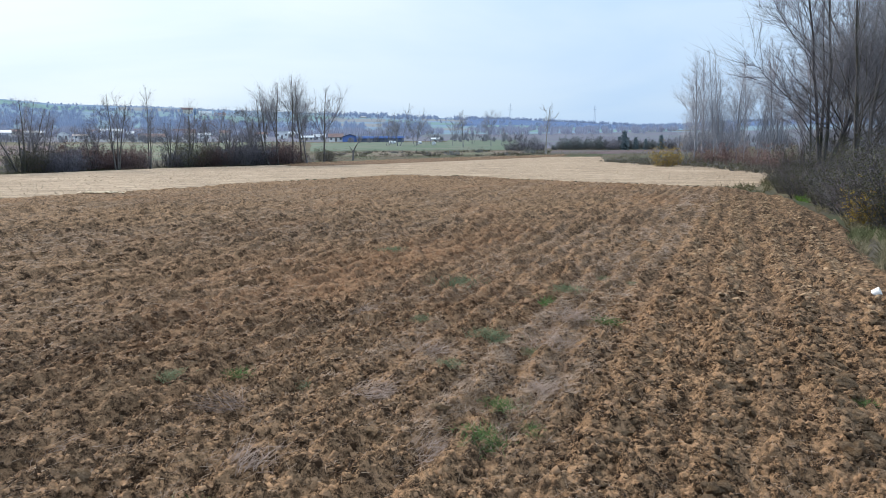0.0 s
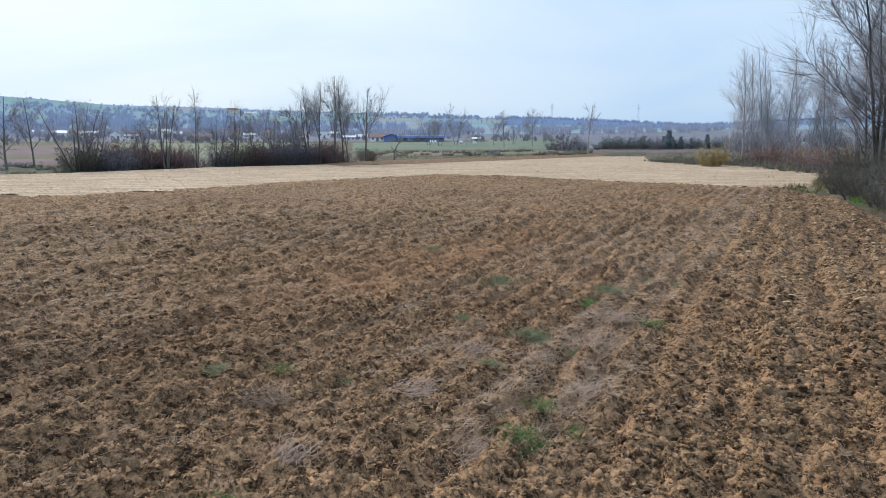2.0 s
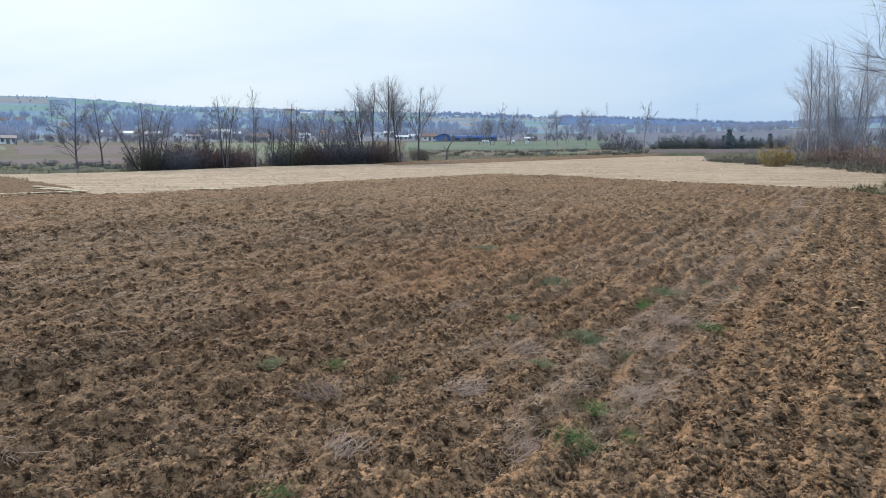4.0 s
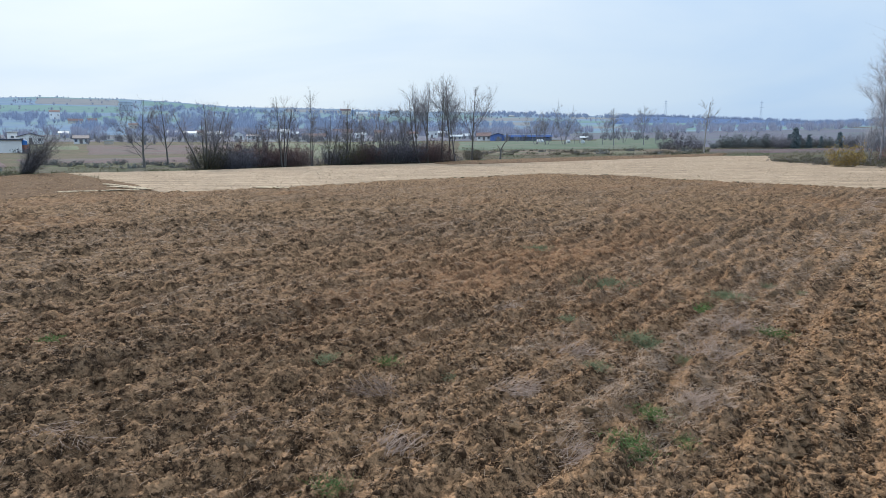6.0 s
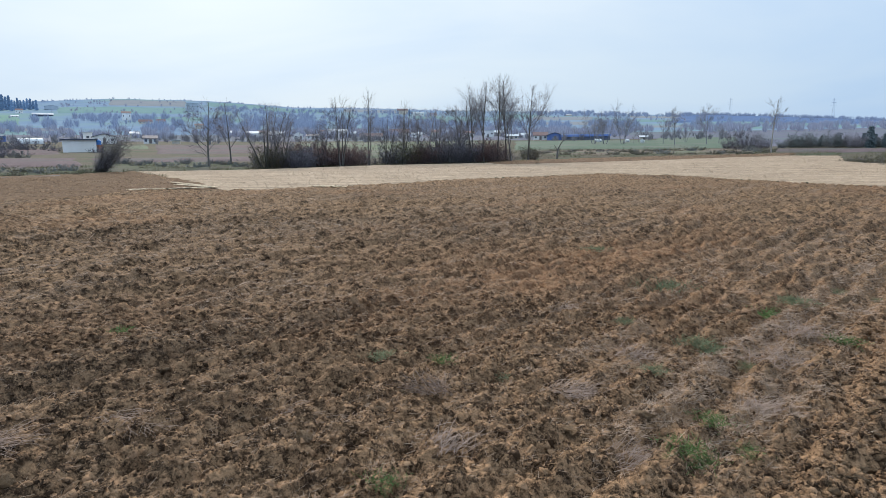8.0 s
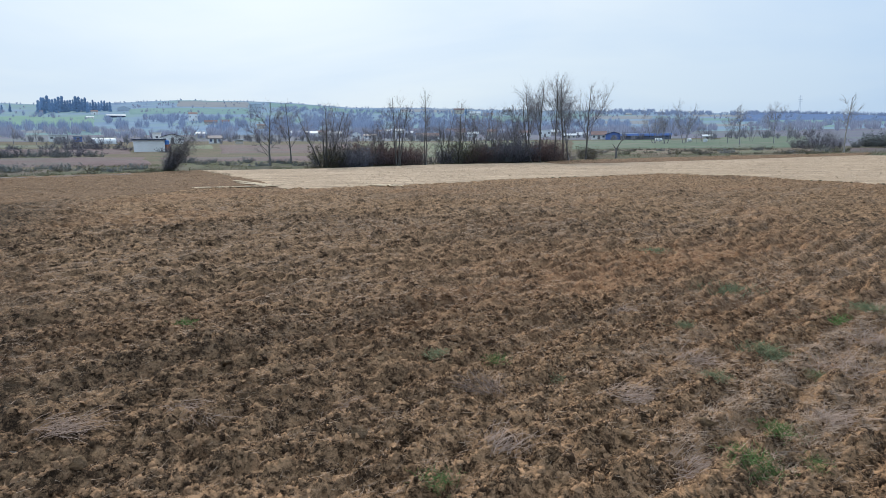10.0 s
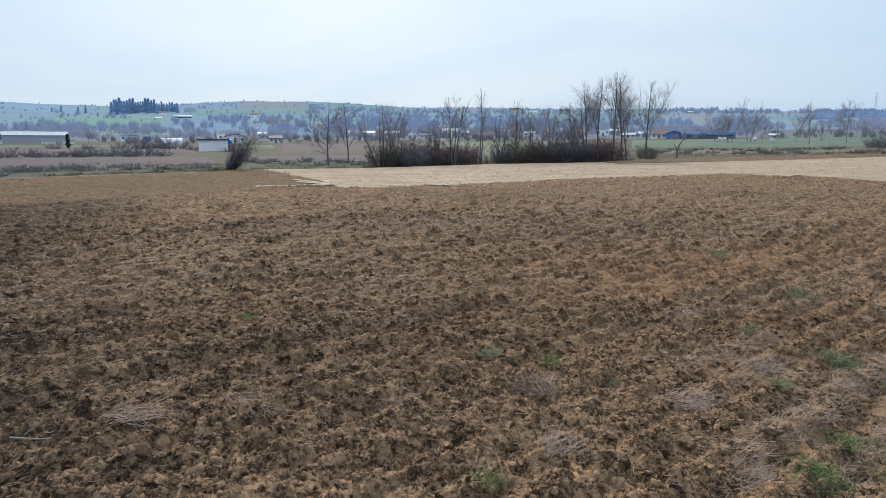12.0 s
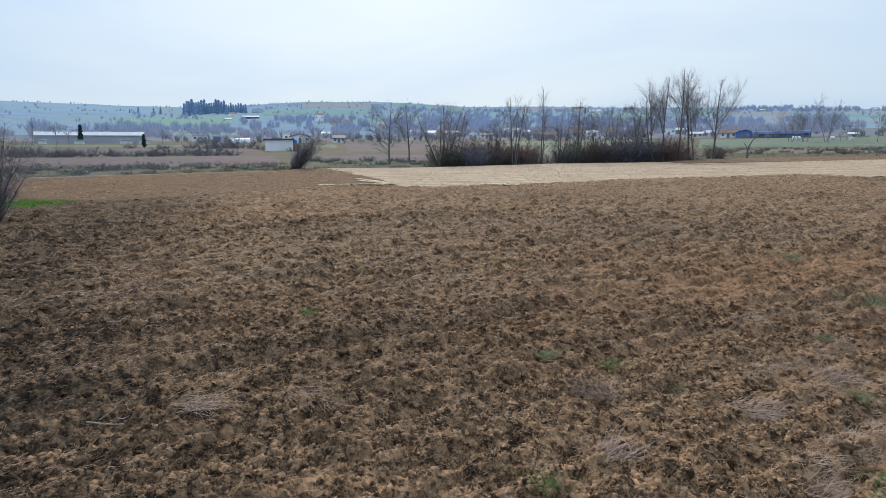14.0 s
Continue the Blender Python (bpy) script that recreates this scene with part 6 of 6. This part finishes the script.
def building(name, label, az, r, w, h, d, wall_m, roof_m, rise=1.4, panes=2, door=True, across=False, turn=0.0, category="house", flat=False, pane_h=0.85, trim=None):
    """A house or shed that faces the valley: walls with gables, roof, windows with frames, door."""
    root = new(name)
    x, y = r * math.sin(radians(az)), r * math.cos(radians(az))
    z = float(hill_height(np.array([r]), np.array([az]))[0]) if r > 556 else float(land(x, y))
    root.matrix_basis = Matrix.Translation((x, y, z - 0.05)) @ Matrix.Rotation(radians(-az + turn), 4, "Z")
    eaves = h if flat else h - rise
    bm = block(-w / 2, w / 2, -d / 2, d / 2, -0.6, eaves)
    if not flat:
        top = rise - 0.2
        if across:
            solid(bm, [(-w / 2, -d / 2, eaves), (w / 2, -d / 2, eaves), (0, -d / 2, eaves + top), (-w / 2, d / 2, eaves), (w / 2, d / 2, eaves), (0, d / 2, eaves + top)], [(0, 1, 2), (3, 5, 4), (0, 2, 5, 3), (1, 4, 5, 2)])
        else:
            solid(bm, [(-w / 2, -d / 2, eaves), (-w / 2, d / 2, eaves), (-w / 2, 0, eaves + top), (w / 2, -d / 2, eaves), (w / 2, d / 2, eaves), (w / 2, 0, eaves + top)], [(0, 1, 2), (3, 5, 4), (0, 2, 5, 3), (1, 4, 5, 2)])
    part("wall", bm, wall_m, root)
    if flat:
        part("roof", block(-w / 2 - 0.35, w / 2 + 0.35, -d / 2 - 0.5, d / 2 + 0.35, eaves, eaves + 0.32, 0.04), roof_m, root)
    else:
        part("roof", roof_bm(w, d, eaves, rise, 0.4, across), roof_m, root)
    for k in range(panes):
        px_ = -w / 2 + w * (k + 0.5) / panes
        if door and k == panes // 2:
            part("door", block(px_ - 0.55, px_ + 0.55, -d / 2 - 0.05, -d / 2 + 0.05, 0.02, min(2.1, eaves * 0.8)), M["door"], root, "grey door")
            continue
        zc = eaves * 0.58
        half = min(0.5, w / panes * 0.22)
        win = part("window", block(px_ - half - 0.1, px_ + half + 0.1, -d / 2 - 0.06, -d / 2 + 0.04, zc - pane_h / 2 - 0.1, zc + pane_h / 2 + 0.1), trim or M["white"], root)
        part("pane", block(px_ - half, px_ + half, -d / 2 - 0.08, -d / 2 - 0.065, zc - pane_h / 2, zc + pane_h / 2), M["shade"], win)
    return tagged(root, label, category, "buildings of the valley")


# farmsteads left of the hedge
building("farm_shed", "long white shed with a flat dark blue roof", -46.0, 185, 7.2, 2.75, 5, M["white"], M["slate"], flat=True, panes=0, category="shed")
root = new("water_tank")
bm = bmesh.new()
bmesh.ops.create_cone(bm, cap_ends=True, segments=20, radius1=0.62, radius2=0.62, depth=1.0, matrix=Matrix.Translation((0, 0, 2.1)))
bmesh.ops.create_cone(bm, cap_ends=True, segments=20, radius1=0.62, radius2=0.2, depth=0.25, matrix=Matrix.Translation((0, 0, 2.725)))
part("tank", bm, M["tank"], root, "blue plastic drum")
part("plinth", block(-0.7, 0.7, -0.7, 0.7, -0.4, 1.6), M["brick"], root, "red-brown block plinth")
root.location = place(-44.72, 186)
tagged(root, "blue plastic water tank on a brick plinth", "water tank")
building("farmhouse", "white farmhouse with a broad low gable", -44.3, 300, 8.6, 4.0, 7, M["white"], M["slate"], 1.3, 3, across=True)
building("outbuilding", "small white outbuilding beside the farmhouse", -45.4, 310, 3.4, 4.2, 4, M["white"], M["light_sheet"], flat=True, panes=1, door=False)
building("cottage", "small white cottage with a dark roof band", -41.06, 300, 5.2, 3.3, 5, M["white"], M["slate"], 1.2, 3, trim=M["blue"])
building("cottage", "small cream cottage below the hill", -42.15, 470, 5.6, 3.8, 5, M["cream"], M["light_sheet"], 1.2, 2)
building("stone_store", "low cream store beside rough pasture", -39.2, 290, 3.2, 1.3, 3, M["cream"], M["light_sheet"], flat=True, panes=0, category="shed")
building("low_house", "low white house with blue lean-to", -52.2, 344, 7.0, 2.8, 5, M["white"], M["light_sheet"], flat=True, panes=3)
building("lean_to", "blue sheet lean-to beside a low house", -50.9, 346, 3.4, 2.2, 4, M["blue"], M["light_sheet"], flat=True, panes=1, door=False, category="shed")
building("tower_house", "tall white square house with a red roof", -42.63, 912, 10.5, 10.8, 9, M["white"], M["terracotta"], 2.2, 3, pane_h=1.8)
building("red_roofed_house", "long house with a terracotta roof on the slope", -41.3, 807, 14, 5.2, 8, M["cream"], M["terracotta"], 2.6, 4)
building("red_roofed_house", "house with a wide terracotta roof below the tower", -40.2, 815, 9, 5.6, 8, M["cream"], M["terracotta"], 2.6, 3)
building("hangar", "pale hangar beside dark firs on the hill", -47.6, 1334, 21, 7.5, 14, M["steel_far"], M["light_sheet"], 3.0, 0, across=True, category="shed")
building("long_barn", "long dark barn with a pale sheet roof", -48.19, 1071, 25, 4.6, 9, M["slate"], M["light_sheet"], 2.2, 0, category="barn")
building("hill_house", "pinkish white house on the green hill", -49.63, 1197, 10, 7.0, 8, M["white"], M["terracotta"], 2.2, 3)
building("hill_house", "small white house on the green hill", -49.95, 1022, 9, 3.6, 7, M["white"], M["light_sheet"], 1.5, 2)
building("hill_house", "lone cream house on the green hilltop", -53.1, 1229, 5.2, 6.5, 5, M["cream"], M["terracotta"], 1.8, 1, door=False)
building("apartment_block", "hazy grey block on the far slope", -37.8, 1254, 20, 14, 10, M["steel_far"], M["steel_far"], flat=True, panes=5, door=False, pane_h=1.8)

# polytunnel
root = new("polytunnel")
tv, tf = [], []
n = 12
for j, yy in enumerate((-4.4, 4.4)):
    for i in range(n + 1):
        a = math.pi * i / n
        tv.append(np.array((yy, -2.2 * math.cos(a), -0.05 + 2.2 * math.sin(a))))
tf = [(i, i + 1, n + 2 + i, n + 1 + i) for i in range(n)]
tf += [tuple(range(n, -1, -1)), tuple(range(n + 1, 2 * n + 2))]
link("film", mesh_of("film", tv, tf, M["film"]), root)
for k in range(5):
    hv, hf = [], []
    sweep(hv, hf, [np.array((-4.4 + 2.2 * k, -2.22 * math.cos(a), -0.05 + 2.22 * math.sin(a))) for a in np.linspace(0, math.pi, 13)], [0.04] * 13, 4)
    link("hoop", mesh_of("hoop", hv, hf, M["steel"]), root)
root.matrix_basis = Matrix.Translation(place(-49.2, 295)) @ Matrix.Rotation(radians(49.2 + 12), 4, "Z")
tagged(root, "white plastic polytunnel in the valley", "greenhouse")

# the long glasshouse
root = new("glasshouse")
part("wall", block(-20.5, 20.5, -9, 9, -0.4, 2.7), M["glass_wall"], root)
for k in range(3):
    part("roof", roof_bm(41, 6, 2.8, 1.5, 0.15), M["light_sheet"], root, "pale ridged roof").location = (0, -6 + 6 * k, 0)
for k in range(21):
    part("post", block(-20.5 + 2.05 * k - 0.07, -20.5 + 2.05 * k + 0.07, -9.06, -9.0, -0.3, 2.7), M["steel"], root)
part("gutter", block(-20.7, 20.7, -9.3, -9.1, 2.55, 2.75), M["steel"], root)
root.matrix_basis = Matrix.Translation(place(-60.0, 326)) @ Matrix.Rotation(radians(60.0), 4, "Z")
tagged(root, "long pale glasshouse with ridged roofs", "greenhouse")
for az, w in ((-60.8, 5), (-57.6, 7), (-56.3, 6), (-63.2, 4)):
    building("low_shed", "low white shed before the glasshouse", az, 300, w * 0.7, 1.2, 3, M["white"], M["light_sheet"], flat=True, panes=0, category="shed")

# the village behind the hedge
building("village_house", "white village house with a pale roof", -33.3, 460, 7.4, 4.4, 6, M["white"], M["light_sheet"], 1.5, 2)
building("village_house", "long white village house with a grey roof", -31.4, 476, 11.5, 4.0, 6, M["white"], M["light_sheet"], 1.5, 4)
building("village_house", "white gabled village house", -29.6, 386, 5.4, 4.3, 6, M["white"], M["light_sheet"], 1.5, 2, across=True)
building("village_house", "low white village house", -28.4, 404, 7.5, 2.9, 6, M["white"], M["slate"], 1.0, 3)
building("village_house", "two-storey white village house with a balcony wall", -26.3, 445, 12, 5.8, 7, M["white"], M["light_sheet"], 1.6, 4)
building("village_house", "long white house with a terracotta roof", -23.5, 355, 11.5, 3.7, 7, M["white"], M["terracotta"], 1.7, 4)
building("village_house", "cream house with a broad terracotta roof", -21.1, 490, 14, 5.4, 9, M["cream"], M["terracotta"], 2.6, 4)
building("village_house", "cream house behind hedge trees", -18.0, 457, 6, 5.0, 6, M["cream"], M["terracotta"], 1.6, 2)
building("village_house", "white flat-roofed house behind hedge trees", -13.5, 413, 7, 4.2, 6, M["white"], M["light_sheet"], flat=True, panes=3)
building("village_house", "low grey house behind hedge trees", -11.5, 350, 7, 2.7, 5, M["cream"], M["light_sheet"], 0.9, 3)
building("village_house", "white house with a terracotta roof beside a blue barn", -9.05, 327, 6.6, 3.9, 6, M["white"], M["terracotta"], 1.7, 3)
building("blue_barn", "dark blue barn with a pale doorway", -7.85, 323, 7.2, 3.5, 8, M["blue"], M["slate"], 1.2, 1, category="barn", across=True)
hall = building("hall_shed", "long open blue shed with a pale roof edge", -5.3, 320, 22, 2.4, 8, M["shed_wall"], M["light_sheet"], flat=True, panes=6, door=False, category="shed", trim=M["blue"])
part("fascia", block(-11.3, 11.3, -4.75, -4.55, 1.45, 2.5, 0.03), M["fascia"], hall, "bright blue sheet fascia")
building("field_shed", "small pale shed on the green field", -0.57, 310, 3.6, 1.9, 4, M["cream"], M["light_sheet"], 0.7, 1, category="shed")
building("hill_barn", "pale long barn on the far hill", -6.67, 1476, 19, 4.0, 10, M["cream"], M["light_sheet"], 1.5, 0, category="barn")
building("hilltop_house", "brown house beside a conifer on the ridge", -20.8, 1399, 22, 11.5, 10, M["cream"], M["terracotta"], 4, 4, pane_h=2)
building("hilltop_house", "white house on the village ridge", -19.45, 1296, 22, 9.0, 10, M["white"], M["light_sheet"], 3, 4, pane_h=2)
building("hilltop_house", "long low house with a terracotta roof on the ridge", -18.3, 1305, 19, 6.8, 10, M["cream"], M["terracotta"], 3, 4, pane_h=2)
for az, r_, w, hh, mt, rf in ((-34.6, 520, 7, 4, "white", "light_sheet"), (-32.4, 540, 9, 4.2, "cream", "terracotta"), (-30.4, 530, 8, 4, "white", "light_sheet"), (-27.5, 520, 9, 4.5, "white", "terracotta"), (-25.2, 470, 7, 4, "white", "light_sheet"),
                              (-24.6, 540, 8, 5, "cream", "terracotta"), (-19.6, 440, 7, 3.6, "white", "light_sheet"), (-17.0, 500, 8, 4.4, "white", "light_sheet"), (-15.2, 450, 8, 4, "white", "terracotta"), (-12.6, 480, 9, 4, "cream", "light_sheet"),
                              (-36.0, 620, 8, 5, "white", "terracotta"), (-37.4, 700, 8, 5, "cream", "terracotta"), (-10.4, 380, 6, 3, "white", "light_sheet")):
    building("village_house", "small %s village house under a %s roof" % ("white" if mt == "white" else "cream", "red" if rf == "terracotta" else "pale"), az, r_, w, hh, 6, M[mt], M[rf], 1.4, 2)

# white-wrapped bales on the green crop field
bm = bmesh.new()
bmesh.ops.create_cone(bm, cap_ends=True, segments=18, radius1=0.65, radius2=0.65, depth=1.25, matrix=Matrix.Rotation(radians(90), 4, "Y"))
bmesh.ops.bevel(bm, geom=[e for e in bm.edges if abs(e.verts[0].co.x - e.verts[1].co.x) < 0.01], offset=0.10, segments=2, affect="EDGES")
for vtx in bm.verts:
    vtx.co.z = max(vtx.co.z, -0.55)
bale = new("wrapped_bale")
part("film_wrap", bm, M["film"], bale)
tagged(bale, "round bale wrapped in white film on a green field", "bale", "wrapped bales on the crop field")
bale.matrix_basis = Matrix.Translation((-20.4, 264.5, float(land(-20.4, 264.5)) + 0.62)) @ Matrix.Rotation(0.3, 4, "Z")
for bx, by, turn in ((-19.0, 262.0, 1.1), (-8.4, 250.0, 0.6), (-3.0, 238.2, 1.4)):
    copy_thing(bale, Matrix.Translation((bx, by, float(land(bx, by)) + 0.62)) @ Matrix.Rotation(turn, 4, "Z"))

# firs on the hill, cypresses by the glasshouse, a conifer by the ridge house
FIRS = "dark fir grove on the hill"
fir = seat(conifer_thing("fir", "tall haze-blue fir on the hilltop", g, 26, 9.5, FIRS, needle=M["far_fir"]), -51, 500)


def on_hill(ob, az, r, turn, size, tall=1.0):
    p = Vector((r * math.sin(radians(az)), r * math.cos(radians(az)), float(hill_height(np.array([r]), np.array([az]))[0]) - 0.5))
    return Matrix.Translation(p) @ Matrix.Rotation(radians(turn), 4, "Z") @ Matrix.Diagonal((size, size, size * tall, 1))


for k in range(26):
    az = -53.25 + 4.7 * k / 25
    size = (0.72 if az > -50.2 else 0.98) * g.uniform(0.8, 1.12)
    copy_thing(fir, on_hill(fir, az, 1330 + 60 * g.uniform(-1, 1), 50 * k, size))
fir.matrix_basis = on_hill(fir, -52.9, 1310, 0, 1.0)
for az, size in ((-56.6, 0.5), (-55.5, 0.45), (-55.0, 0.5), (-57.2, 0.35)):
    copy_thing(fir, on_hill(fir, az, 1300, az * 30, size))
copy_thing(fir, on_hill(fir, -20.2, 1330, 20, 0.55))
seat(conifer_thing("cypress", "dark slender cypress beside the glasshouse", g, 7.6, 2.2, slim=True), -60.7, 300)
seat(conifer_thing("cypress", "short dark cypress at a hedge", g, 4.4, 1.4, slim=True), -56.35, 223)

# hedgerows across the valley floor
ROW = "hedgerow shrubs on the valley floor"
row_a = seat(bush_thing("hedgerow_shrub", "dark brown hedgerow shrub on the plain", g, 2.4, 5.0, 40, 9, M["bark_dark"], M["twig_dark"], M["leaf_dark"], 1600, 0.085, 0.010, group=ROW), -64, 142)
row_b = seat(bush_thing("hedgerow_shrub", "olive hedgerow shrub with sparse leaves", g, 1.9, 4.6, 36, 9, M["bark_dark"], M["twig_dark"], M["leaf_far"], 1600, 0.085, 0.010, group=ROW), -62, 140)
for k in range(22):
    again((row_a, row_b)[k % 2], -69 + 0.9 * k + g.uniform(-0.3, 0.3), 140 + g.uniform(-5, 6), 70 * k, g.uniform(0.75, 1.15))
for az, r_, s in ((-51.6, 200, 1.7), (-50.6, 205, 1.2), (-49.9, 210, 1.0), (-49.0, 200, 1.9), (-47.6, 190, 0.9), (-44.9, 170, 0.8), (-53.0, 210, .9), (-55, 205, 0.8), (-57.3, 215, .9)):
    again(row_a, az, r_, az * 50, s)
for k in range(22):
    again((s_mini, row_b)[k % 2], -45 + 0.56 * k + g.uniform(-0.2, 0.2), 84 + g.uniform(-6, 14), 40 * k, g.uniform(0.35, 0.7))
for k in range(44):
    again((s_mini, s_mini, row_b)[k % 3], -69 + 0.54 * k + g.uniform(-0.3, 0.3), 74 + g.uniform(-5, 9), 67 * k, g.uniform(0.45, 0.75))
for k in range(22):
    again(s_mini, -68 + 1.05 * k + g.uniform(-0.3, 0.3), 74 + g.uniform(-5, 8), 40 * k, g.uniform(0.5, 0.9))
for k in range(16):
    again((s_mini, row_b)[k % 2], -9.5 + 1.15 * k + g.uniform(-0.3, 0.3), 136 + g.uniform(-12, 12), 60 * k, g.uniform(0.4, 0.75))
for k, (az, r_, s) in enumerate([(-28.8, 330, 0.6), (-27.2, 350, 0.55), (-24.4, 300, 0.5), (-19.9, 330, 0.6), (-16.3, 300, 0.6), (-17.6, 340, 0.5), (-31.5, 340, 0.6), (-12.2, 330, .5), (-53.6, 280, .5), (-55, 300, .55), (-47, 330, .5),
                                 (-62.3, 240, .7), (-63.8, 250, .8), (-61.5, 250, .6), (-43.2, 380, .5), (-6.2, 345, .6), (-4.2, 240, .35), (-1.4, 230, .3)]):
    again(f_small, az, r_, 70 * k, s * 1.4)

# rank grass along the margins
def rank_grass(name, label, count, az, r, tall, material=None):
    a, d = g.uniform(*az, count), g.uniform(*r, count)
    keep = fbm(a * 1.1 + 200, d * 0.12, 99, 3) > 0.42
    a, d = a[keep], d[keep]
    x, y = d * np.sin(np.radians(a)), d * np.cos(np.radians(a))
    out = np.ones(len(x), bool)
    for poly in (PLOUGHED, STUBBLE, HARROWED):
        out &= inside(x, y, poly) < 0.2
    x, y = x[out], y[out]
    n = len(x)
    v, f = blades(g, x, y, land(x, y) - (0.03 if tall < 0.2 else 0.08), g.uniform(0, 6.283, n), tall * g.uniform(0.4, 1.2, n), min(tall, 0.3) * g.uniform(0.05, 0.13, n), g.uniform(0.5, 1.4, n), False)
    return tagged(link(name, mesh_of(name, v, f, material or M["tall_grass"])), label, "grass", kind="stuff")


rank_grass("rank_grass", "rank green and straw-coloured grass along field margins", 12000, (-70, -32), (60, 92), 0.38)
rank_grass("rank_grass", "rough grass and weeds before the bare trees", 7000, (-12, 22), (100, 150), 0.5)
sector("grass_verge", 23, 46, 8, 70, M["verge_grey"], "rough grey-green grass verge beneath the wood", -0.02, seed=31)
rank_grass("rank_grass", "grey-green grass along the wood's edge", 30000, (25, 40), (9, 32), 0.24, M["grass_grey"])
rank_grass("rank_grass", "dry grass tufts at the stubble's end", 5000, (22, 32), (38, 64), 0.4)
rank_grass("hedge_grass", "tufted grass at the hedge's foot", 4000, (-34, -9), (74, 96), 0.4)

# pylons on the skyline
for az, tall in ((5.82, 42), (12.84, 46)):
    root = new("pylon")
    for k in range(4):
        sx, sy = (-1, 1)[k % 2], (-1, 1)[k // 2]
        pv, pf = [], []
        sweep(pv, pf, [np.array((sx * 3.2, sy * 3.2, 0.0)), np.array((sx * 1.0, sy * 1.0, tall * 0.6)), np.array((sx * 0.5, sy * 0.5, tall))], [0.28, 0.24, 0.2], 4)
        link("leg", mesh_of("leg", pv, pf, M["steel_far"]), root)
    for f, half in ((0.66, 6.0), (0.78, 5.0), (0.9, 4.0)):
        pv, pf = [], []
        sweep(pv, pf, [np.array((-half, 0, tall * f)), np.array((0, 0, tall * f + 0.8)), np.array((half, 0, tall * f))], [0.15, 0.35, 0.15], 4)
        link("crossarm", mesh_of("crossarm", pv, pf, M["steel_far"]), root)
    for k in range(6):
        a, b = 3.2 - 2.2 * k / 6, 3.2 - 2.2 * (k + 1) / 6
        pv, pf = [], []
        sweep(pv, pf, [np.array((-a, -a, tall * 0.1 * k)), np.array((b, -b, tall * 0.1 * (k + 1)))], [0.14, 0.14], 4)
        link("brace", mesh_of("brace", pv, pf, M["steel_far"]), root)
    root.matrix_basis = on_hill(None, az, 1640, -az, 1.0)
    tagged(root, "tall lattice power pylon on the skyline", "pylon", "pylons on the ridge")

# two dark nests in the leaning tree of the hedge
for dx, dz in ((-0.35, 0.0), (0.35, 0.05)):
    root = new("bird_nest")
    nv, nf = [], []
    for _ in range(60):
        c = g.normal(0, 0.11, 3)
        sweep(nv, nf, [c, c + g.normal(0, 0.16, 3)], [0.015, 0.01], 3)
    link("nest_body", mesh_of("nest_body", nv, nf, M["bark"]), root)
    root.location = place(-16.75, 89) + Vector((dx, 0, 7.35 + dz - 0.7))
    tagged(root, "dark twig nest high in a bare tree", "nest")

# bright grass at the field's corner, under the bush
root = new("grass_patch")
n = 3000
a, f = g.uniform(0, 6.283, n), np.sqrt(g.uniform(0, 1, n))
x, y = -33.0 + 3.2 * f * np.cos(a), 15.6 + 2.0 * f * np.sin(a)
v, fc = blades(g, x, y, land(x, y) - 0.12 + 0 * x, g.uniform(0, 6.283, n), g.uniform(0.15, 0.34, n), g.uniform(0.02, 0.04, n), g.uniform(0.4, 1.3, n), False)
tagged(link("grass_mass", mesh_of("grass_mass", v, fc, M["verge_bright"]), root), kind="stuff")
tagged(root, "bright green grass patch at the field's corner", "grass")

# fresh grass between the ploughed earth and the wood
root = new("grass_patch")
n = 1600
a, f = g.uniform(0, 6.283, n), np.sqrt(g.uniform(0, 1, n))
x, y = 17.9 + 1.1 * f * np.cos(a) + 0.6 * f * np.sin(a), 31.0 + 2.2 * f * np.sin(a)
v, fc = blades(g, x, y, land(x, y) - 0.10 + 0 * x, g.uniform(0, 6.283, n), g.uniform(0.15, 0.34, n), g.uniform(0.015, 0.03, n), g.uniform(0.4, 1.3, n), False)
tagged(link("grass_mass", mesh_of("grass_mass", v, fc, M["verge_bright"]), root), kind="stuff")
tagged(root, "fresh green grass at the foot of the wood", "grass")
